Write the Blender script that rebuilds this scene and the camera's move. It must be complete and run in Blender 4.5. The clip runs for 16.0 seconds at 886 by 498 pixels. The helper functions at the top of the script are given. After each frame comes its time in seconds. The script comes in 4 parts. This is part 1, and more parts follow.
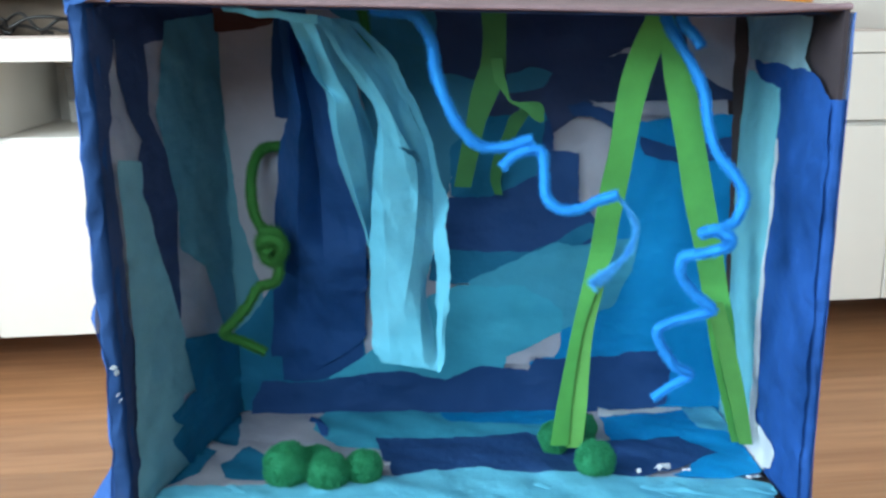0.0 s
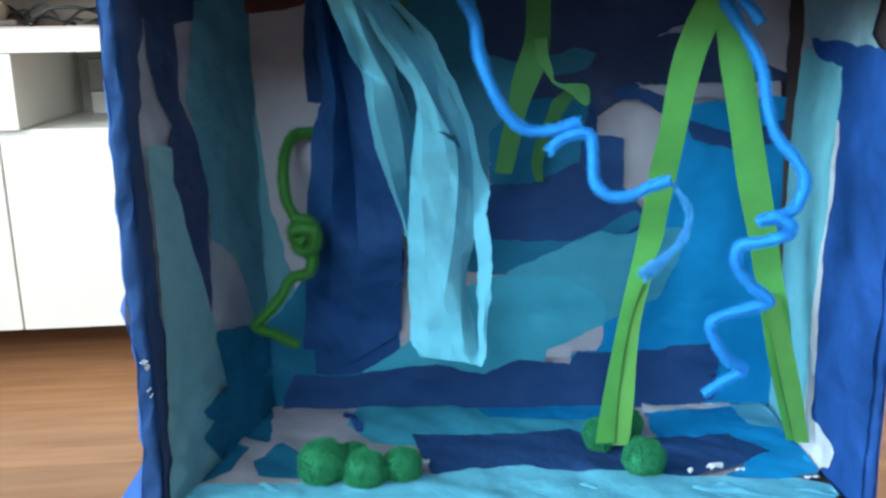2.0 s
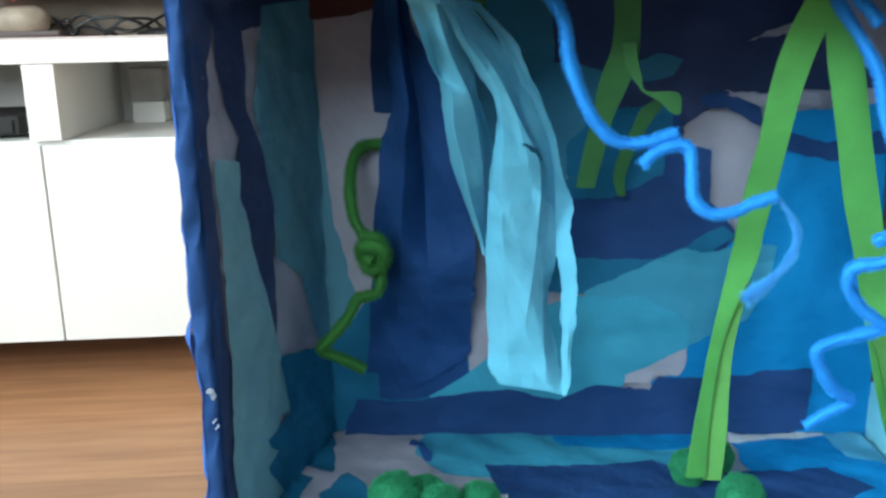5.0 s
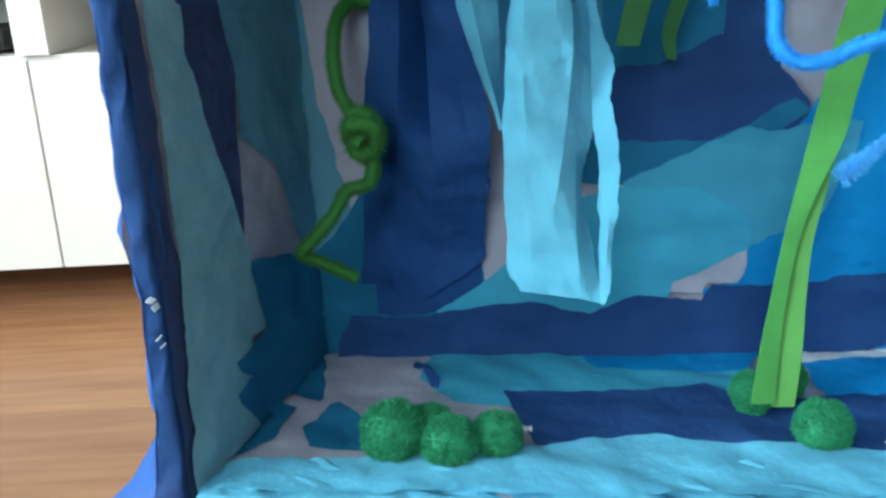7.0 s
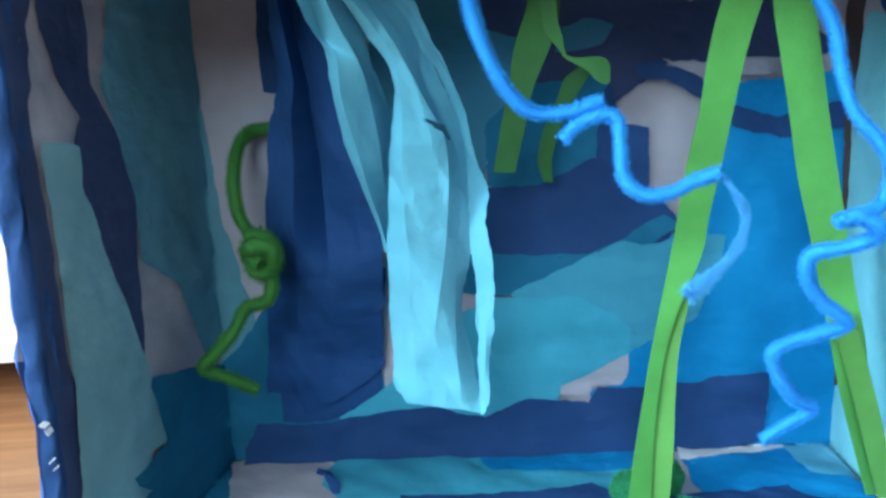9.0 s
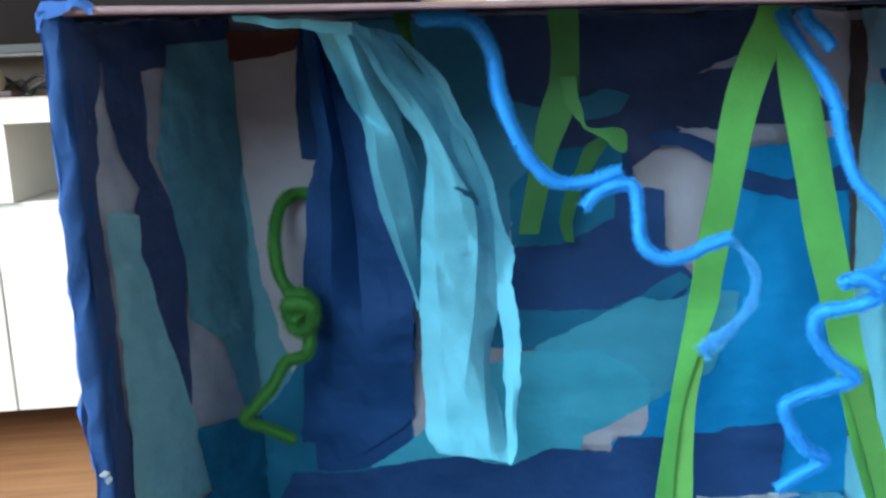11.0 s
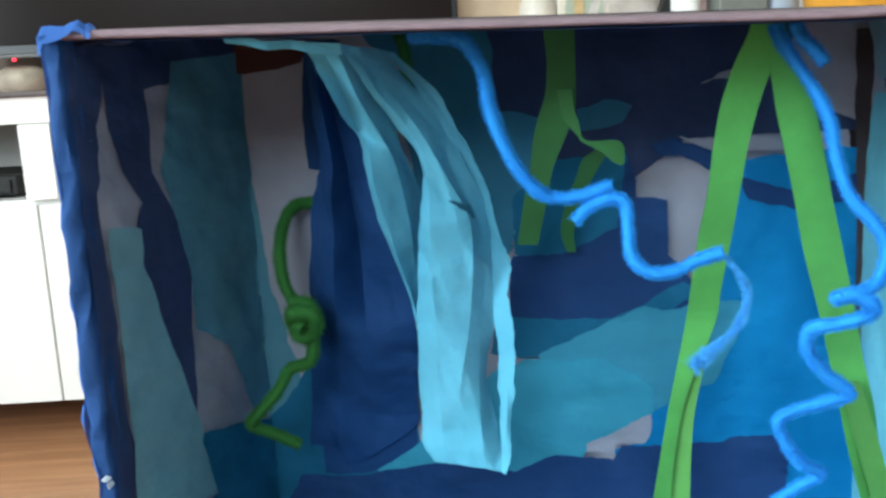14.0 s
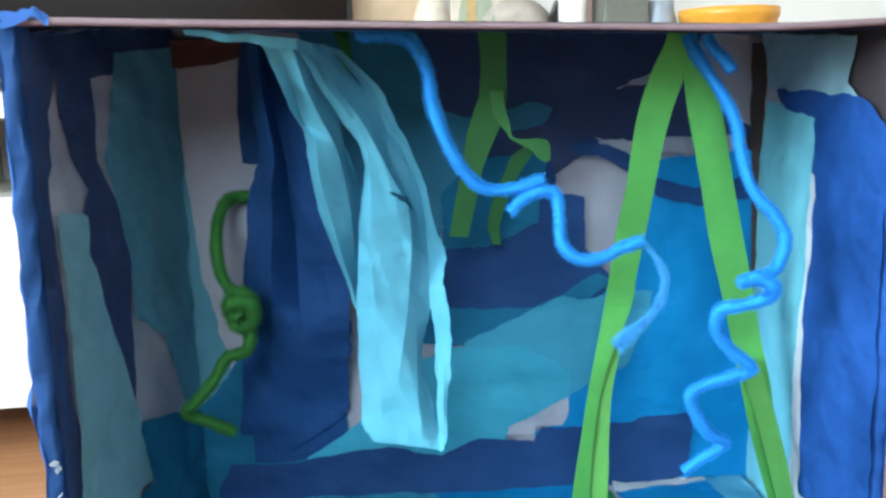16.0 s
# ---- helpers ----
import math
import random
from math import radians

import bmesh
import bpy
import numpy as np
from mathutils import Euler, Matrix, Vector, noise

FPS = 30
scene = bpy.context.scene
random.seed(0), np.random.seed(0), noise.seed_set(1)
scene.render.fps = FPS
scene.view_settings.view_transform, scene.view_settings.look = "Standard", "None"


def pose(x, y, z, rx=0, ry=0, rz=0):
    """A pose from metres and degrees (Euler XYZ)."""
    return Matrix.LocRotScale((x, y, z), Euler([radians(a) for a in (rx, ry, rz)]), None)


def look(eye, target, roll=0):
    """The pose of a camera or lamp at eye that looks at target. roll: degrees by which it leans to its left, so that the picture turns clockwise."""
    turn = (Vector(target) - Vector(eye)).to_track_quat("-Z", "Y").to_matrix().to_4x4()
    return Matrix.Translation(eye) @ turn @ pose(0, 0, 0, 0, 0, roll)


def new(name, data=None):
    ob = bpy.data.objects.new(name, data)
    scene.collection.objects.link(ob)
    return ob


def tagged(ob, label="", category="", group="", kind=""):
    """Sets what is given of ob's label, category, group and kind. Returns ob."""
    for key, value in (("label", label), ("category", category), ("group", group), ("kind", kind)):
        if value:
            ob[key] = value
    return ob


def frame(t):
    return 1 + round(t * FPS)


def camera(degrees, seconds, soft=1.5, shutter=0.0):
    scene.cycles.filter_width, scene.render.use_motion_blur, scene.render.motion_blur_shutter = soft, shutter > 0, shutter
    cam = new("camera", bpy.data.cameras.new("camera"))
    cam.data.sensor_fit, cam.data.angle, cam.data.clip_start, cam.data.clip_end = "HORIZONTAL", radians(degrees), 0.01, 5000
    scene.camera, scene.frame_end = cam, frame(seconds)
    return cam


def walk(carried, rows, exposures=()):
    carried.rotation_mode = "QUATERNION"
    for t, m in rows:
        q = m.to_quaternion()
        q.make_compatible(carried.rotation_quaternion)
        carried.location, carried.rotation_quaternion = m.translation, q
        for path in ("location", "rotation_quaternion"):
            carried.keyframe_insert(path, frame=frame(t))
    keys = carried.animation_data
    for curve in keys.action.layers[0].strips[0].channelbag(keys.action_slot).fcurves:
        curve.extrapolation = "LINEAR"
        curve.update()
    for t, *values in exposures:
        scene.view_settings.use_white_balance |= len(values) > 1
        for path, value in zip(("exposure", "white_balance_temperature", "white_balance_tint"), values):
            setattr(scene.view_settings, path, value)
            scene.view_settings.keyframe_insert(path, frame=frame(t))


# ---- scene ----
cam = camera(53.0, 16.0, soft=2.7, shutter=0.3)
PATH = [
    (0, (0.009, 0.117, 0.653), (-0.009, 2.062, 0.187), -0.5),
    (0.5, (0.002, 0.128, 0.656), (-0.041, 2.076, 0.203), -0.6),
    (1, (0.0, 0.136, 0.644), (-0.07, 2.08, 0.181), -1.1),
    (1.5, (-0.001, 0.139, 0.643), (-0.077, 2.079, 0.162), -1.2),
    (2, (-0.003, 0.137, 0.647), (-0.064, 2.076, 0.163), -0.9),
    (2.5, (-0.003, 0.142, 0.648), (-0.047, 2.083, 0.17), -1.1),
    (3, (-0.002, 0.147, 0.651), (-0.034, 2.091, 0.182), -1.2),
    (3.5, (-0.001, 0.152, 0.649), (-0.029, 2.098, 0.187), -1.1),
    (4, (-0.009, 0.163, 0.657), (-0.053, 2.112, 0.21), -1.1),
    (4.5, (-0.021, 0.175, 0.656), (-0.112, 2.123, 0.216), -1.1),
    (5, (-0.029, 0.167, 0.646), (-0.157, 2.108, 0.18), -1.3),
    (7.5, (-0.0312, 0.2591, 0.6007), (-0.1977, 2.151, -0.0259), -2.35),
    (8, (-0.007, 0.2536, 0.61), (-0.1033, 2.1585, 0.0081), -2.08),
    (8.5, (0.0023, 0.2557, 0.6137), (-0.0368, 2.1841, 0.0849), -1.84),
    (9, (-0.004, 0.23, 0.624), (-0.049, 2.179, 0.178), -2.2),
    (9.5, (-0.005, 0.203, 0.632), (-0.046, 2.168, 0.265), -2.5),
    (10, (0.0, 0.201, 0.632), (-0.056, 2.171, 0.289), -2.6),
    (12.5, (-0.0261, 0.215, 0.6449), (-0.1951, 2.1753, 0.2864), -1.51),
    (13, (-0.003, 0.209, 0.644), (-0.259, 2.162, 0.294), -2.2),
    (13.5, (0.007, 0.206, 0.645), (-0.244, 2.158, 0.293), -2.5),
    (14, (0.014, 0.203, 0.646), (-0.167, 2.161, 0.282), -2.9),
    (14.5, (-0.001, 0.197, 0.647), (-0.04, 2.162, 0.277), -3.0),
    (15, (-0.019, 0.192, 0.647), (0.01, 2.157, 0.278), -2.6),
    (15.5, (-0.016, 0.183, 0.646), (0.045, 2.15, 0.289), -1.6),
    (16, (-0.012, 0.179, 0.641), (0.073, 2.147, 0.292), -1.4),
]
EXPOSURES = [(0.0, 0.16), (5.0, 0.16), (7.5, 0.12), (8.5, 0.38), (9.0, 0.45), (10.0, 0.4), (12.5, 0.06), (13.5, 0.1), (14.5, 0.25), (16.0, 0.43)]
walk(cam, [(t, look(eye, target, roll)) for t, eye, target, roll in PATH], EXPOSURES)

# ---- light: daylight through a window on one side of the room, plus an added front fill ----
world = bpy.data.worlds.new("sky")
scene.world = world
world.use_nodes = True
_n = world.node_tree.nodes
_sky = _n.new("ShaderNodeTexSky")
_sky.sky_type, _sky.sun_disc = "NISHITA", False
_sky.sun_elevation, _sky.sun_rotation = radians(40), radians(200)
world.node_tree.links.new(_sky.outputs[0], _n["Background"].inputs[0])
_n["Background"].inputs[1].default_value = 0.12

# the room stands a little turned to the box: u along the media cabinet, v away from the camera
ROOM = Matrix.Translation((-0.856, 1.73, 0)) @ Matrix.Rotation(radians(7.3), 4, "Z")


def area(name, m, w, h, watts, colour):
    d = bpy.data.lights.new(name, "AREA")
    d.shape, d.size, d.size_y, d.energy, d.color = "RECTANGLE", w, h, watts, colour
    ob = new(name, d)
    ob.matrix_world = m
    return ob


WIN_U, WIN_V, WIN_Z = -1.45, -2.1, 1.5
SIDE_U, SIDE_Z = -0.25, 1.6
area("window_daylight", ROOM @ look((WIN_U - 0.02, WIN_V, WIN_Z), (WIN_U + 1, WIN_V, WIN_Z - 0.0)), 1.5, 1.45, 127, (0.785, 0.94, 1.0))
# added fill lamp behind the camera; the window it suggests is assumed
area("window_daylight", ROOM @ look((SIDE_U, -3.28, SIDE_Z), (SIDE_U, -2.0, SIDE_Z)), 1.5, 0.7, 40, (0.785, 0.94, 1.0))


# ---- materials ----
def nodes(name):
    m = bpy.data.materials.new(name)
    m.use_nodes = True
    nt = m.node_tree
    return m, nt, nt.nodes["Principled BSDF"], nt.nodes["Material Output"]


def mixed(nt, fac, a, b):
    n = nt.nodes.new("ShaderNodeMix")
    n.data_type = "RGBA"
    n.inputs[6].default_value, n.inputs[7].default_value = (*a, 1), (*b, 1)
    nt.links.new(fac, n.inputs[0])
    return n.outputs[2]


def noise_fac(nt, scale, detail=4, stretch=(1, 1, 1), lo=0.35, hi=0.65, rough=0.55):
    tc = nt.nodes.new("ShaderNodeTexCoord")
    mp = nt.nodes.new("ShaderNodeMapping")
    mp.inputs["Scale"].default_value = stretch
    nz = nt.nodes.new("ShaderNodeTexNoise")
    nz.inputs["Scale"].default_value, nz.inputs["Detail"].default_value = scale, detail
    nz.inputs["Roughness"].default_value = rough
    rg = nt.nodes.new("ShaderNodeMapRange")
    rg.inputs[1].default_value, rg.inputs[2].default_value = lo, hi
    nt.links.new(tc.outputs["Object"], mp.inputs[0])
    nt.links.new(mp.outputs[0], nz.inputs[0])
    nt.links.new(nz.outputs[0], rg.inputs[0])
    return rg.outputs[0]


def bump(nt, bsdf, fac, strength, dist=0.001):
    b = nt.nodes.new("ShaderNodeBump")
    b.inputs["Strength"].default_value, b.inputs["Distance"].default_value = strength, dist
    nt.links.new(fac, b.inputs["Height"])
    nt.links.new(b.outputs[0], bsdf.inputs["Normal"])


def plain(name, colour, rough=0.6, metal=0.0, vary=0.12, scale=30, bumps=0.15):
    m, nt, p, _ = nodes(name)
    dark = tuple(c * (1 - vary) for c in colour)
    lite = tuple(min(1, c * (1 + vary)) for c in colour)
    nt.links.new(mixed(nt, noise_fac(nt, scale), dark, lite), p.inputs["Base Color"])
    p.inputs["Roughness"].default_value, p.inputs["Metallic"].default_value = rough, metal
    if bumps:
        bump(nt, p, noise_fac(nt, scale * 9), bumps)
    return m


def tissue(name, colour, through_it=0.25, vary=0.10, stretch=(1, 1, 1), sheer=0.10):
    """Crumpled tissue paper: cloudy dye, fine fibre and small creases, a little light through it."""
    m, nt, p, out = nodes(name)
    dark = tuple(c * (1 - vary) for c in colour)
    lite = tuple(min(0.9, c * (1 + vary) + 0.004) for c in colour)
    col = mixed(nt, noise_fac(nt, 22, 6, stretch), dark, lite)
    nt.links.new(col, p.inputs["Base Color"])
    p.inputs["Roughness"].default_value = 0.72
    p.inputs["Specular IOR Level"].default_value = 0.13
    # fine fibre over soft wrinkles
    wrinkle = nt.nodes.new("ShaderNodeMath")
    wrinkle.operation = "MULTIPLY_ADD"
    wrinkle.inputs[1].default_value = 0.28
    nt.links.new(noise_fac(nt, 160, 6, stretch, 0.2, 0.8), wrinkle.inputs[0])
    nt.links.new(noise_fac(nt, 34, 2, (1, 1, 1.9), 0.25, 0.75, 0.4), wrinkle.inputs[2])
    bump(nt, p, wrinkle.outputs[0], 0.55, 0.0042)
    tr = nt.nodes.new("ShaderNodeBsdfTranslucent")
    nt.links.new(col, tr.inputs[0])
    mx = nt.nodes.new("ShaderNodeMixShader")
    mx.inputs[0].default_value = through_it
    nt.links.new(p.outputs[0], mx.inputs[1])
    nt.links.new(tr.outputs[0], mx.inputs[2])
    clear = nt.nodes.new("ShaderNodeBsdfTransparent")
    thin = nt.nodes.new("ShaderNodeMixShader")
    thin.inputs[0].default_value = sheer
    nt.links.new(mx.outputs[0], thin.inputs[1])
    nt.links.new(clear.outputs[0], thin.inputs[2])
    nt.links.new(thin.outputs[0], out.inputs[0])
    return m


# greyed white: thin over dark card, with the box's inner shade put in
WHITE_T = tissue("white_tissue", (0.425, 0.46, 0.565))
# the same white made brighter, light on the lit pieces put into its colour
WHITE_LIT = tissue("lit_white_tissue", (0.68, 0.76, 0.84))
NAVY = tissue("navy_tissue", (0.013, 0.056, 0.182), 0.12, sheer=0.03)
DUSK = tissue("dusky_navy_tissue", (0.034, 0.060, 0.150), 0.12, sheer=0.04)
INDIGO = tissue("indigo_tissue", (0.010, 0.060, 0.205), 0.12, sheer=0.02)
ROYAL = tissue("royal_blue_tissue", (0.011, 0.072, 0.30), 0.12, vary=0.22)
# lighter copy of the royal blue: daylight on the outside put into the colour
OUTER_LIT = tissue("lit_royal_blue_tissue", (0.036, 0.120, 0.38), 0.12)
AZURE = tissue("azure_tissue", (0.001, 0.225, 0.54), 0.15, sheer=0.02)
DEEP = tissue("deep_teal_tissue", (0.010, 0.148, 0.285), 0.15, sheer=0.03)
STEEL = tissue("steel_teal_tissue", (0.040, 0.215, 0.35), 0.15, sheer=0.08)
TEAL = tissue("teal_tissue", (0.048, 0.385, 0.57), 0.2, sheer=0.1)
AQUA = tissue("aqua_tissue", (0.11, 0.45, 0.635), 0.22, sheer=0.1)
GREYTEAL = tissue("grey_teal_tissue", (0.27, 0.50, 0.61), 0.2)
PALE_AQUA = tissue("pale_aqua_tissue", (0.19, 0.64, 0.78), 0.2)
SEA = tissue("sea_grey_tissue", (0.050, 0.33, 0.50), 0.2, sheer=0.05)
PALE_SAGE = tissue("pale_sage_teal_tissue", (0.20, 0.45, 0.54), 0.2, sheer=0.1)
SAGE_TEAL = tissue("sage_teal_tissue", (0.105, 0.325, 0.44), 0.2, sheer=0.1)
MAROON = plain("maroon_card", (0.055, 0.014, 0.014), 0.75)
CARD = plain("aubergine_card", (0.032, 0.024, 0.030), 0.75, scale=60)
CARD_EDGE = plain("mauve_card_edge", (0.165, 0.108, 0.122), 0.8, scale=80)
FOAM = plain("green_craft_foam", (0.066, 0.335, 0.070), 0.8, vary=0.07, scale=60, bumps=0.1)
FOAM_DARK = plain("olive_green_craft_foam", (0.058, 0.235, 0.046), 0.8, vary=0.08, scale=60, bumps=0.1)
# darker copy of the green foam: shade near the back put into its colour
FOAM_BACK = plain("shaded_green_craft_foam", (0.030, 0.165, 0.046), 0.8, vary=0.08, scale=60, bumps=0.1)


def fuzz(name, colour):
    m, nt, p, out = nodes(name)
    oi = nt.nodes.new("ShaderNodeNewGeometry")
    dark = tuple(c * 0.74 for c in colour)
    lite = tuple(min(0.95, c * 1.2 + 0.01) for c in colour)
    col = mixed(nt, oi.outputs["Random Per Island"], dark, lite)
    nt.links.new(col, p.inputs["Base Color"])
    p.inputs["Roughness"].default_value = 0.85
    return m


BLUE_FUZZ = fuzz("blue_chenille", (0.004, 0.27, 0.74))
PALE_FUZZ = fuzz("pale_blue_chenille", (0.05, 0.38, 0.80))
GREEN_FUZZ = fuzz("green_chenille", (0.018, 0.155, 0.022))
POM = fuzz("green_pompom_yarn", (0.004, 0.215, 0.092))


# ---- mesh helpers ----
def mesh_of(name, verts, faces, mats, smooth=True, index=None):
    me = bpy.data.meshes.new(name)
    me.from_pydata([tuple(v) for v in verts], [], faces)
    for m in mats if isinstance(mats, (list, tuple)) else [mats]:
        me.materials.append(m)
    if smooth:
        me.polygons.foreach_set("use_smooth", [True] * len(me.polygons))
    if index is not None:
        me.polygons.foreach_set("material_index", index)
    me.update()
    return me


def empty(name, label, category, group="", kind="", at=None):
    ob = new(name)
    ob.empty_display_size = 0.02
    if at is not None:
        ob.matrix_world = at if isinstance(at, Matrix) else Matrix.Translation(at)
    return tagged(ob, label, category, group, kind)


def child(name, me, parent, label=""):
    """A mesh given in world places, under its parent."""
    ob = new(name, me)
    bpy.context.view_layer.update()
    ob.parent = parent
    ob.matrix_parent_inverse = WORLD_OF.get(parent, Matrix()).inverted()
    WORLD_OF[ob] = Matrix()
    return tagged(ob, label)


WORLD_OF = {}


def thing(name, label, category, at=Matrix(), group="", kind=""):
    ob = empty(name, label, category, group, kind, at)
    WORLD_OF[ob] = at.copy()
    return ob


def part(name, bm, material, parent, label="", smooth=False):
    """One bmesh in the parent's own axes as one mesh object under it."""
    me = bpy.data.meshes.new(name)
    bm.to_mesh(me)
    bm.free()
    for m in material if isinstance(material, (list, tuple)) else [material]:
        me.materials.append(m)
    if smooth:
        me.polygons.foreach_set("use_smooth", [True] * len(me.polygons))
    ob = new(name, me)
    ob.parent = parent
    return tagged(ob, label)


def block(x0, x1, y0, y1, z0, z1, bevel=0.002, bm=None):
    bm = bm or bmesh.new()
    g = bmesh.ops.create_cube(bm, size=1, matrix=Matrix.LocRotScale(((x0 + x1) / 2, (y0 + y1) / 2, (z0 + z1) / 2), None, (x1 - x0, y1 - y0, z1 - z0)))
    if bevel:
        es = list({e for v in g["verts"] for e in v.link_edges})
        bmesh.ops.bevel(bm, geom=es, offset=bevel, segments=2, affect="EDGES", profile=0.6)
    return bm


def lathe(profile, steps=32):
    bm = bmesh.new()
    rings = [[bm.verts.new((r * math.cos(a), r * math.sin(a), z)) for a in [2 * math.pi * i / steps for i in range(steps)]] for r, z in profile]
    for a, b in zip(rings, rings[1:]):
        for i in range(steps):
            bm.faces.new((a[i], a[(i + 1) % steps], b[(i + 1) % steps], b[i]))
    bm.faces.new(rings[0][::-1])
    bm.faces.new(rings[-1])
    return bm


def spline(pts, n):
    """A smooth line through pts (Catmull-Rom), n samples."""
    p = np.array(pts, float)
    p = np.vstack([2 * p[0] - p[1], p, 2 * p[-1] - p[-2]])
    seg = len(p) - 3
    t = np.linspace(0, seg - 1e-6, n)
    i = t.astype(int)
    f = (t - i)[:, None]
    a, b, c, d = p[i], p[i + 1], p[i + 2], p[i + 3]
    return 0.5 * (2 * b + (c - a) * f + (2 * a - 5 * b + 4 * c - d) * f ** 2 + (3 * b - a - 3 * c + d) * f ** 3)


# ---- the box: millimetres from the middle of its front lower edge, y into it ----
BX = Vector((0.0, 0.530, 0.405))
DEEP_MM = 146.0


def B(x, y, z):
    return BX + Vector((x, y, z)) / 1000


def xl(y):
    return -157 + 0.15 * y


def xr(y):
    return 187 + 0.02 * y


def zf(y):
    return 6 - 6 * y / DEEP_MM


def zc(x, y=0.0):
    """The underside of the box top, which climbs towards the back and bows up at one front corner."""
    u = (x + 157) / 344
    bow = max(0, u - 0.8) / 0.2
    return 263.8 - 9.4 * u + 3.1 * bow * bow * max(0, 1 - y / 60) + 0.09 * y


def facet(u, v, seed):
    """Height of a crumpled sheet at u, v: flat triangles between random heights, joined at sharp creases."""
    u += 0.35 * noise.noise(Vector((u * 0.7, v * 0.7, seed)))
    v += 0.35 * noise.noise(Vector((u * 0.7, v * 0.7, seed + 30)))
    s = u + v * 0.5
    i, j = math.floor(s), math.floor(v)
    a, b = s - i, v - j
    h = lambda p, q: 0.5 + 0.5 * noise.cell(Vector((p + 0.5 + seed * 11.3, q + 0.5 + seed * 5.7, seed * 1.9 + 0.5)))
    if a + b < 1:
        return h(i, j) * (1 - a - b) + h(i + 1, j) * a + h(i, j + 1) * b
    return h(i + 1, j + 1) * (a + b - 1) + h(i, j + 1) * (1 - a) + h(i + 1, j) * (1 - b)


def crease(a, b, seed):
    """Shared crumple of the glued paper, 0 to 1."""
    return 0.6 * facet(a / 24, b / 24, seed) + 0.4 * facet(a / 9, b / 11, seed + 40)


ON_WALL = {
    "back": lambda a, b, h: B(min(max(a, xl(146) + 0.4), xr(146) - 0.4), DEEP_MM - h, min(max(b, 0.4), zc(a, 146) - h)),
    "left": lambda a, b, h: B(xl(min(a, 146 - h)) + h, min(a, 146 - h), min(max(b, zf(a) + h), zc(-157, a) - h)),
    "right": lambda a, b, h: B(xr(min(a, 146 - h)) - h, min(a, 146 - h), min(max(b, zf(a) + h), zc(187, a) - h)),
    "top": lambda a, b, h: B(min(max(a, xl(b) + h), xr(b) - h), min(b, 146 - h), zc(a, b) - h),
    "floor": lambda a, b, h: B(min(max(a, xl(b) + h), xr(b) - h), min(b, 146 - h), zf(min(b, 146)) + h),
}


def torn(poly, rng, jag, grow=0.0):
    """The outline of a hand-torn piece: long sides kept, with small uneven nicks."""
    out = []
    n = len(poly)
    turn = sum(poly[i][0] * poly[(i + 1) % n][1] - poly[(i + 1) % n][0] * poly[i][1] for i in range(n))
    grow = -grow if turn > 0 else grow
    for i in range(n):
        a, b = Vector(poly[i]), Vector(poly[(i + 1) % n])
        d = b - a
        k = max(1, int(d.length / 3.0))
        nrm = Vector((-d.y, d.x)).normalized() if d.length else Vector((0, 0))
        for j in range(k):
            f = j / k
            s = math.sin(math.pi * f)
            w = noise.noise(Vector((i * 7.3 + f * d.length / 14, rng, 0))) * 2.0 + noise.noise(Vector((i * 3.1 + f * d.length / 4, rng, 5))) * 1.1
            out.append(a + d * f + nrm * (w * jag * (0.3 + 0.7 * s) + grow))
    return out


def patch(name, wall, poly, layer, material, parent, label="", jag=1.0, lift=1.0, step=4.5):
    """One piece of torn paper glued on a wall of the box, with creases and lifted edges."""
    from mathutils.geometry import delaunay_2d_cdt
    seed = (sum(ord(c) for c in name + wall) % 97) + layer
    edge = torn(poly, seed * 1.7, jag, 0.0 if material is WHITE_T else 1.1)
    n = len(edge)
    xs, ys = [p.x for p in edge], [p.y for p in edge]
    pts = list(edge)
    # all papers of a wall share one lattice, so that layers never cut through one another
    for row in range(math.floor(min(ys) / (step * 0.87)), math.ceil(max(ys) / (step * 0.87)) + 1):
        for col in range(math.floor(min(xs) / step), math.ceil(max(xs) / step) + 1):
            at = Vector((col + 0.5, row + 0.5, 0.5))
            pts.append(Vector(((col + (row % 2) / 2 + 0.22 * noise.cell(at)) * step, (row + 0.22 * noise.cell(at + Vector((0, 0, 9)))) * step * 0.87)))
    vs, _, fs, *_ = delaunay_2d_cdt(pts, [(i, (i + 1) % n) for i in range(n)], [], 1, 0.01)
    base = (0.2 if wall == "top" else 0.5) + 0.55 * layer
    wall_seed = {"back": 1, "left": 2, "right": 3, "floor": 4, "top": 5}[wall]
    verts = []
    for v in vs:
        near = min((v - e).length for e in edge[::2])
        curl = max(0, 1 - near / 5) * (0.5 + 0.5 * noise.noise(Vector((v.x / 18, v.y / 18, seed)))) * lift
        h = base + {"floor": 4.2, "top": 0.4}.get(wall, 3.4) * crease(v.x, v.y, wall_seed) + 0.10 * crease(v.x * 1.7, v.y * 1.7, seed) + curl * (0.25 if layer < 3 else 0.5)
        verts.append(ON_WALL[wall](v.x, v.y, h))
    me = mesh_of(name, verts, [tuple(f) for f in fs], material)
    return child(name, me, parent, label)


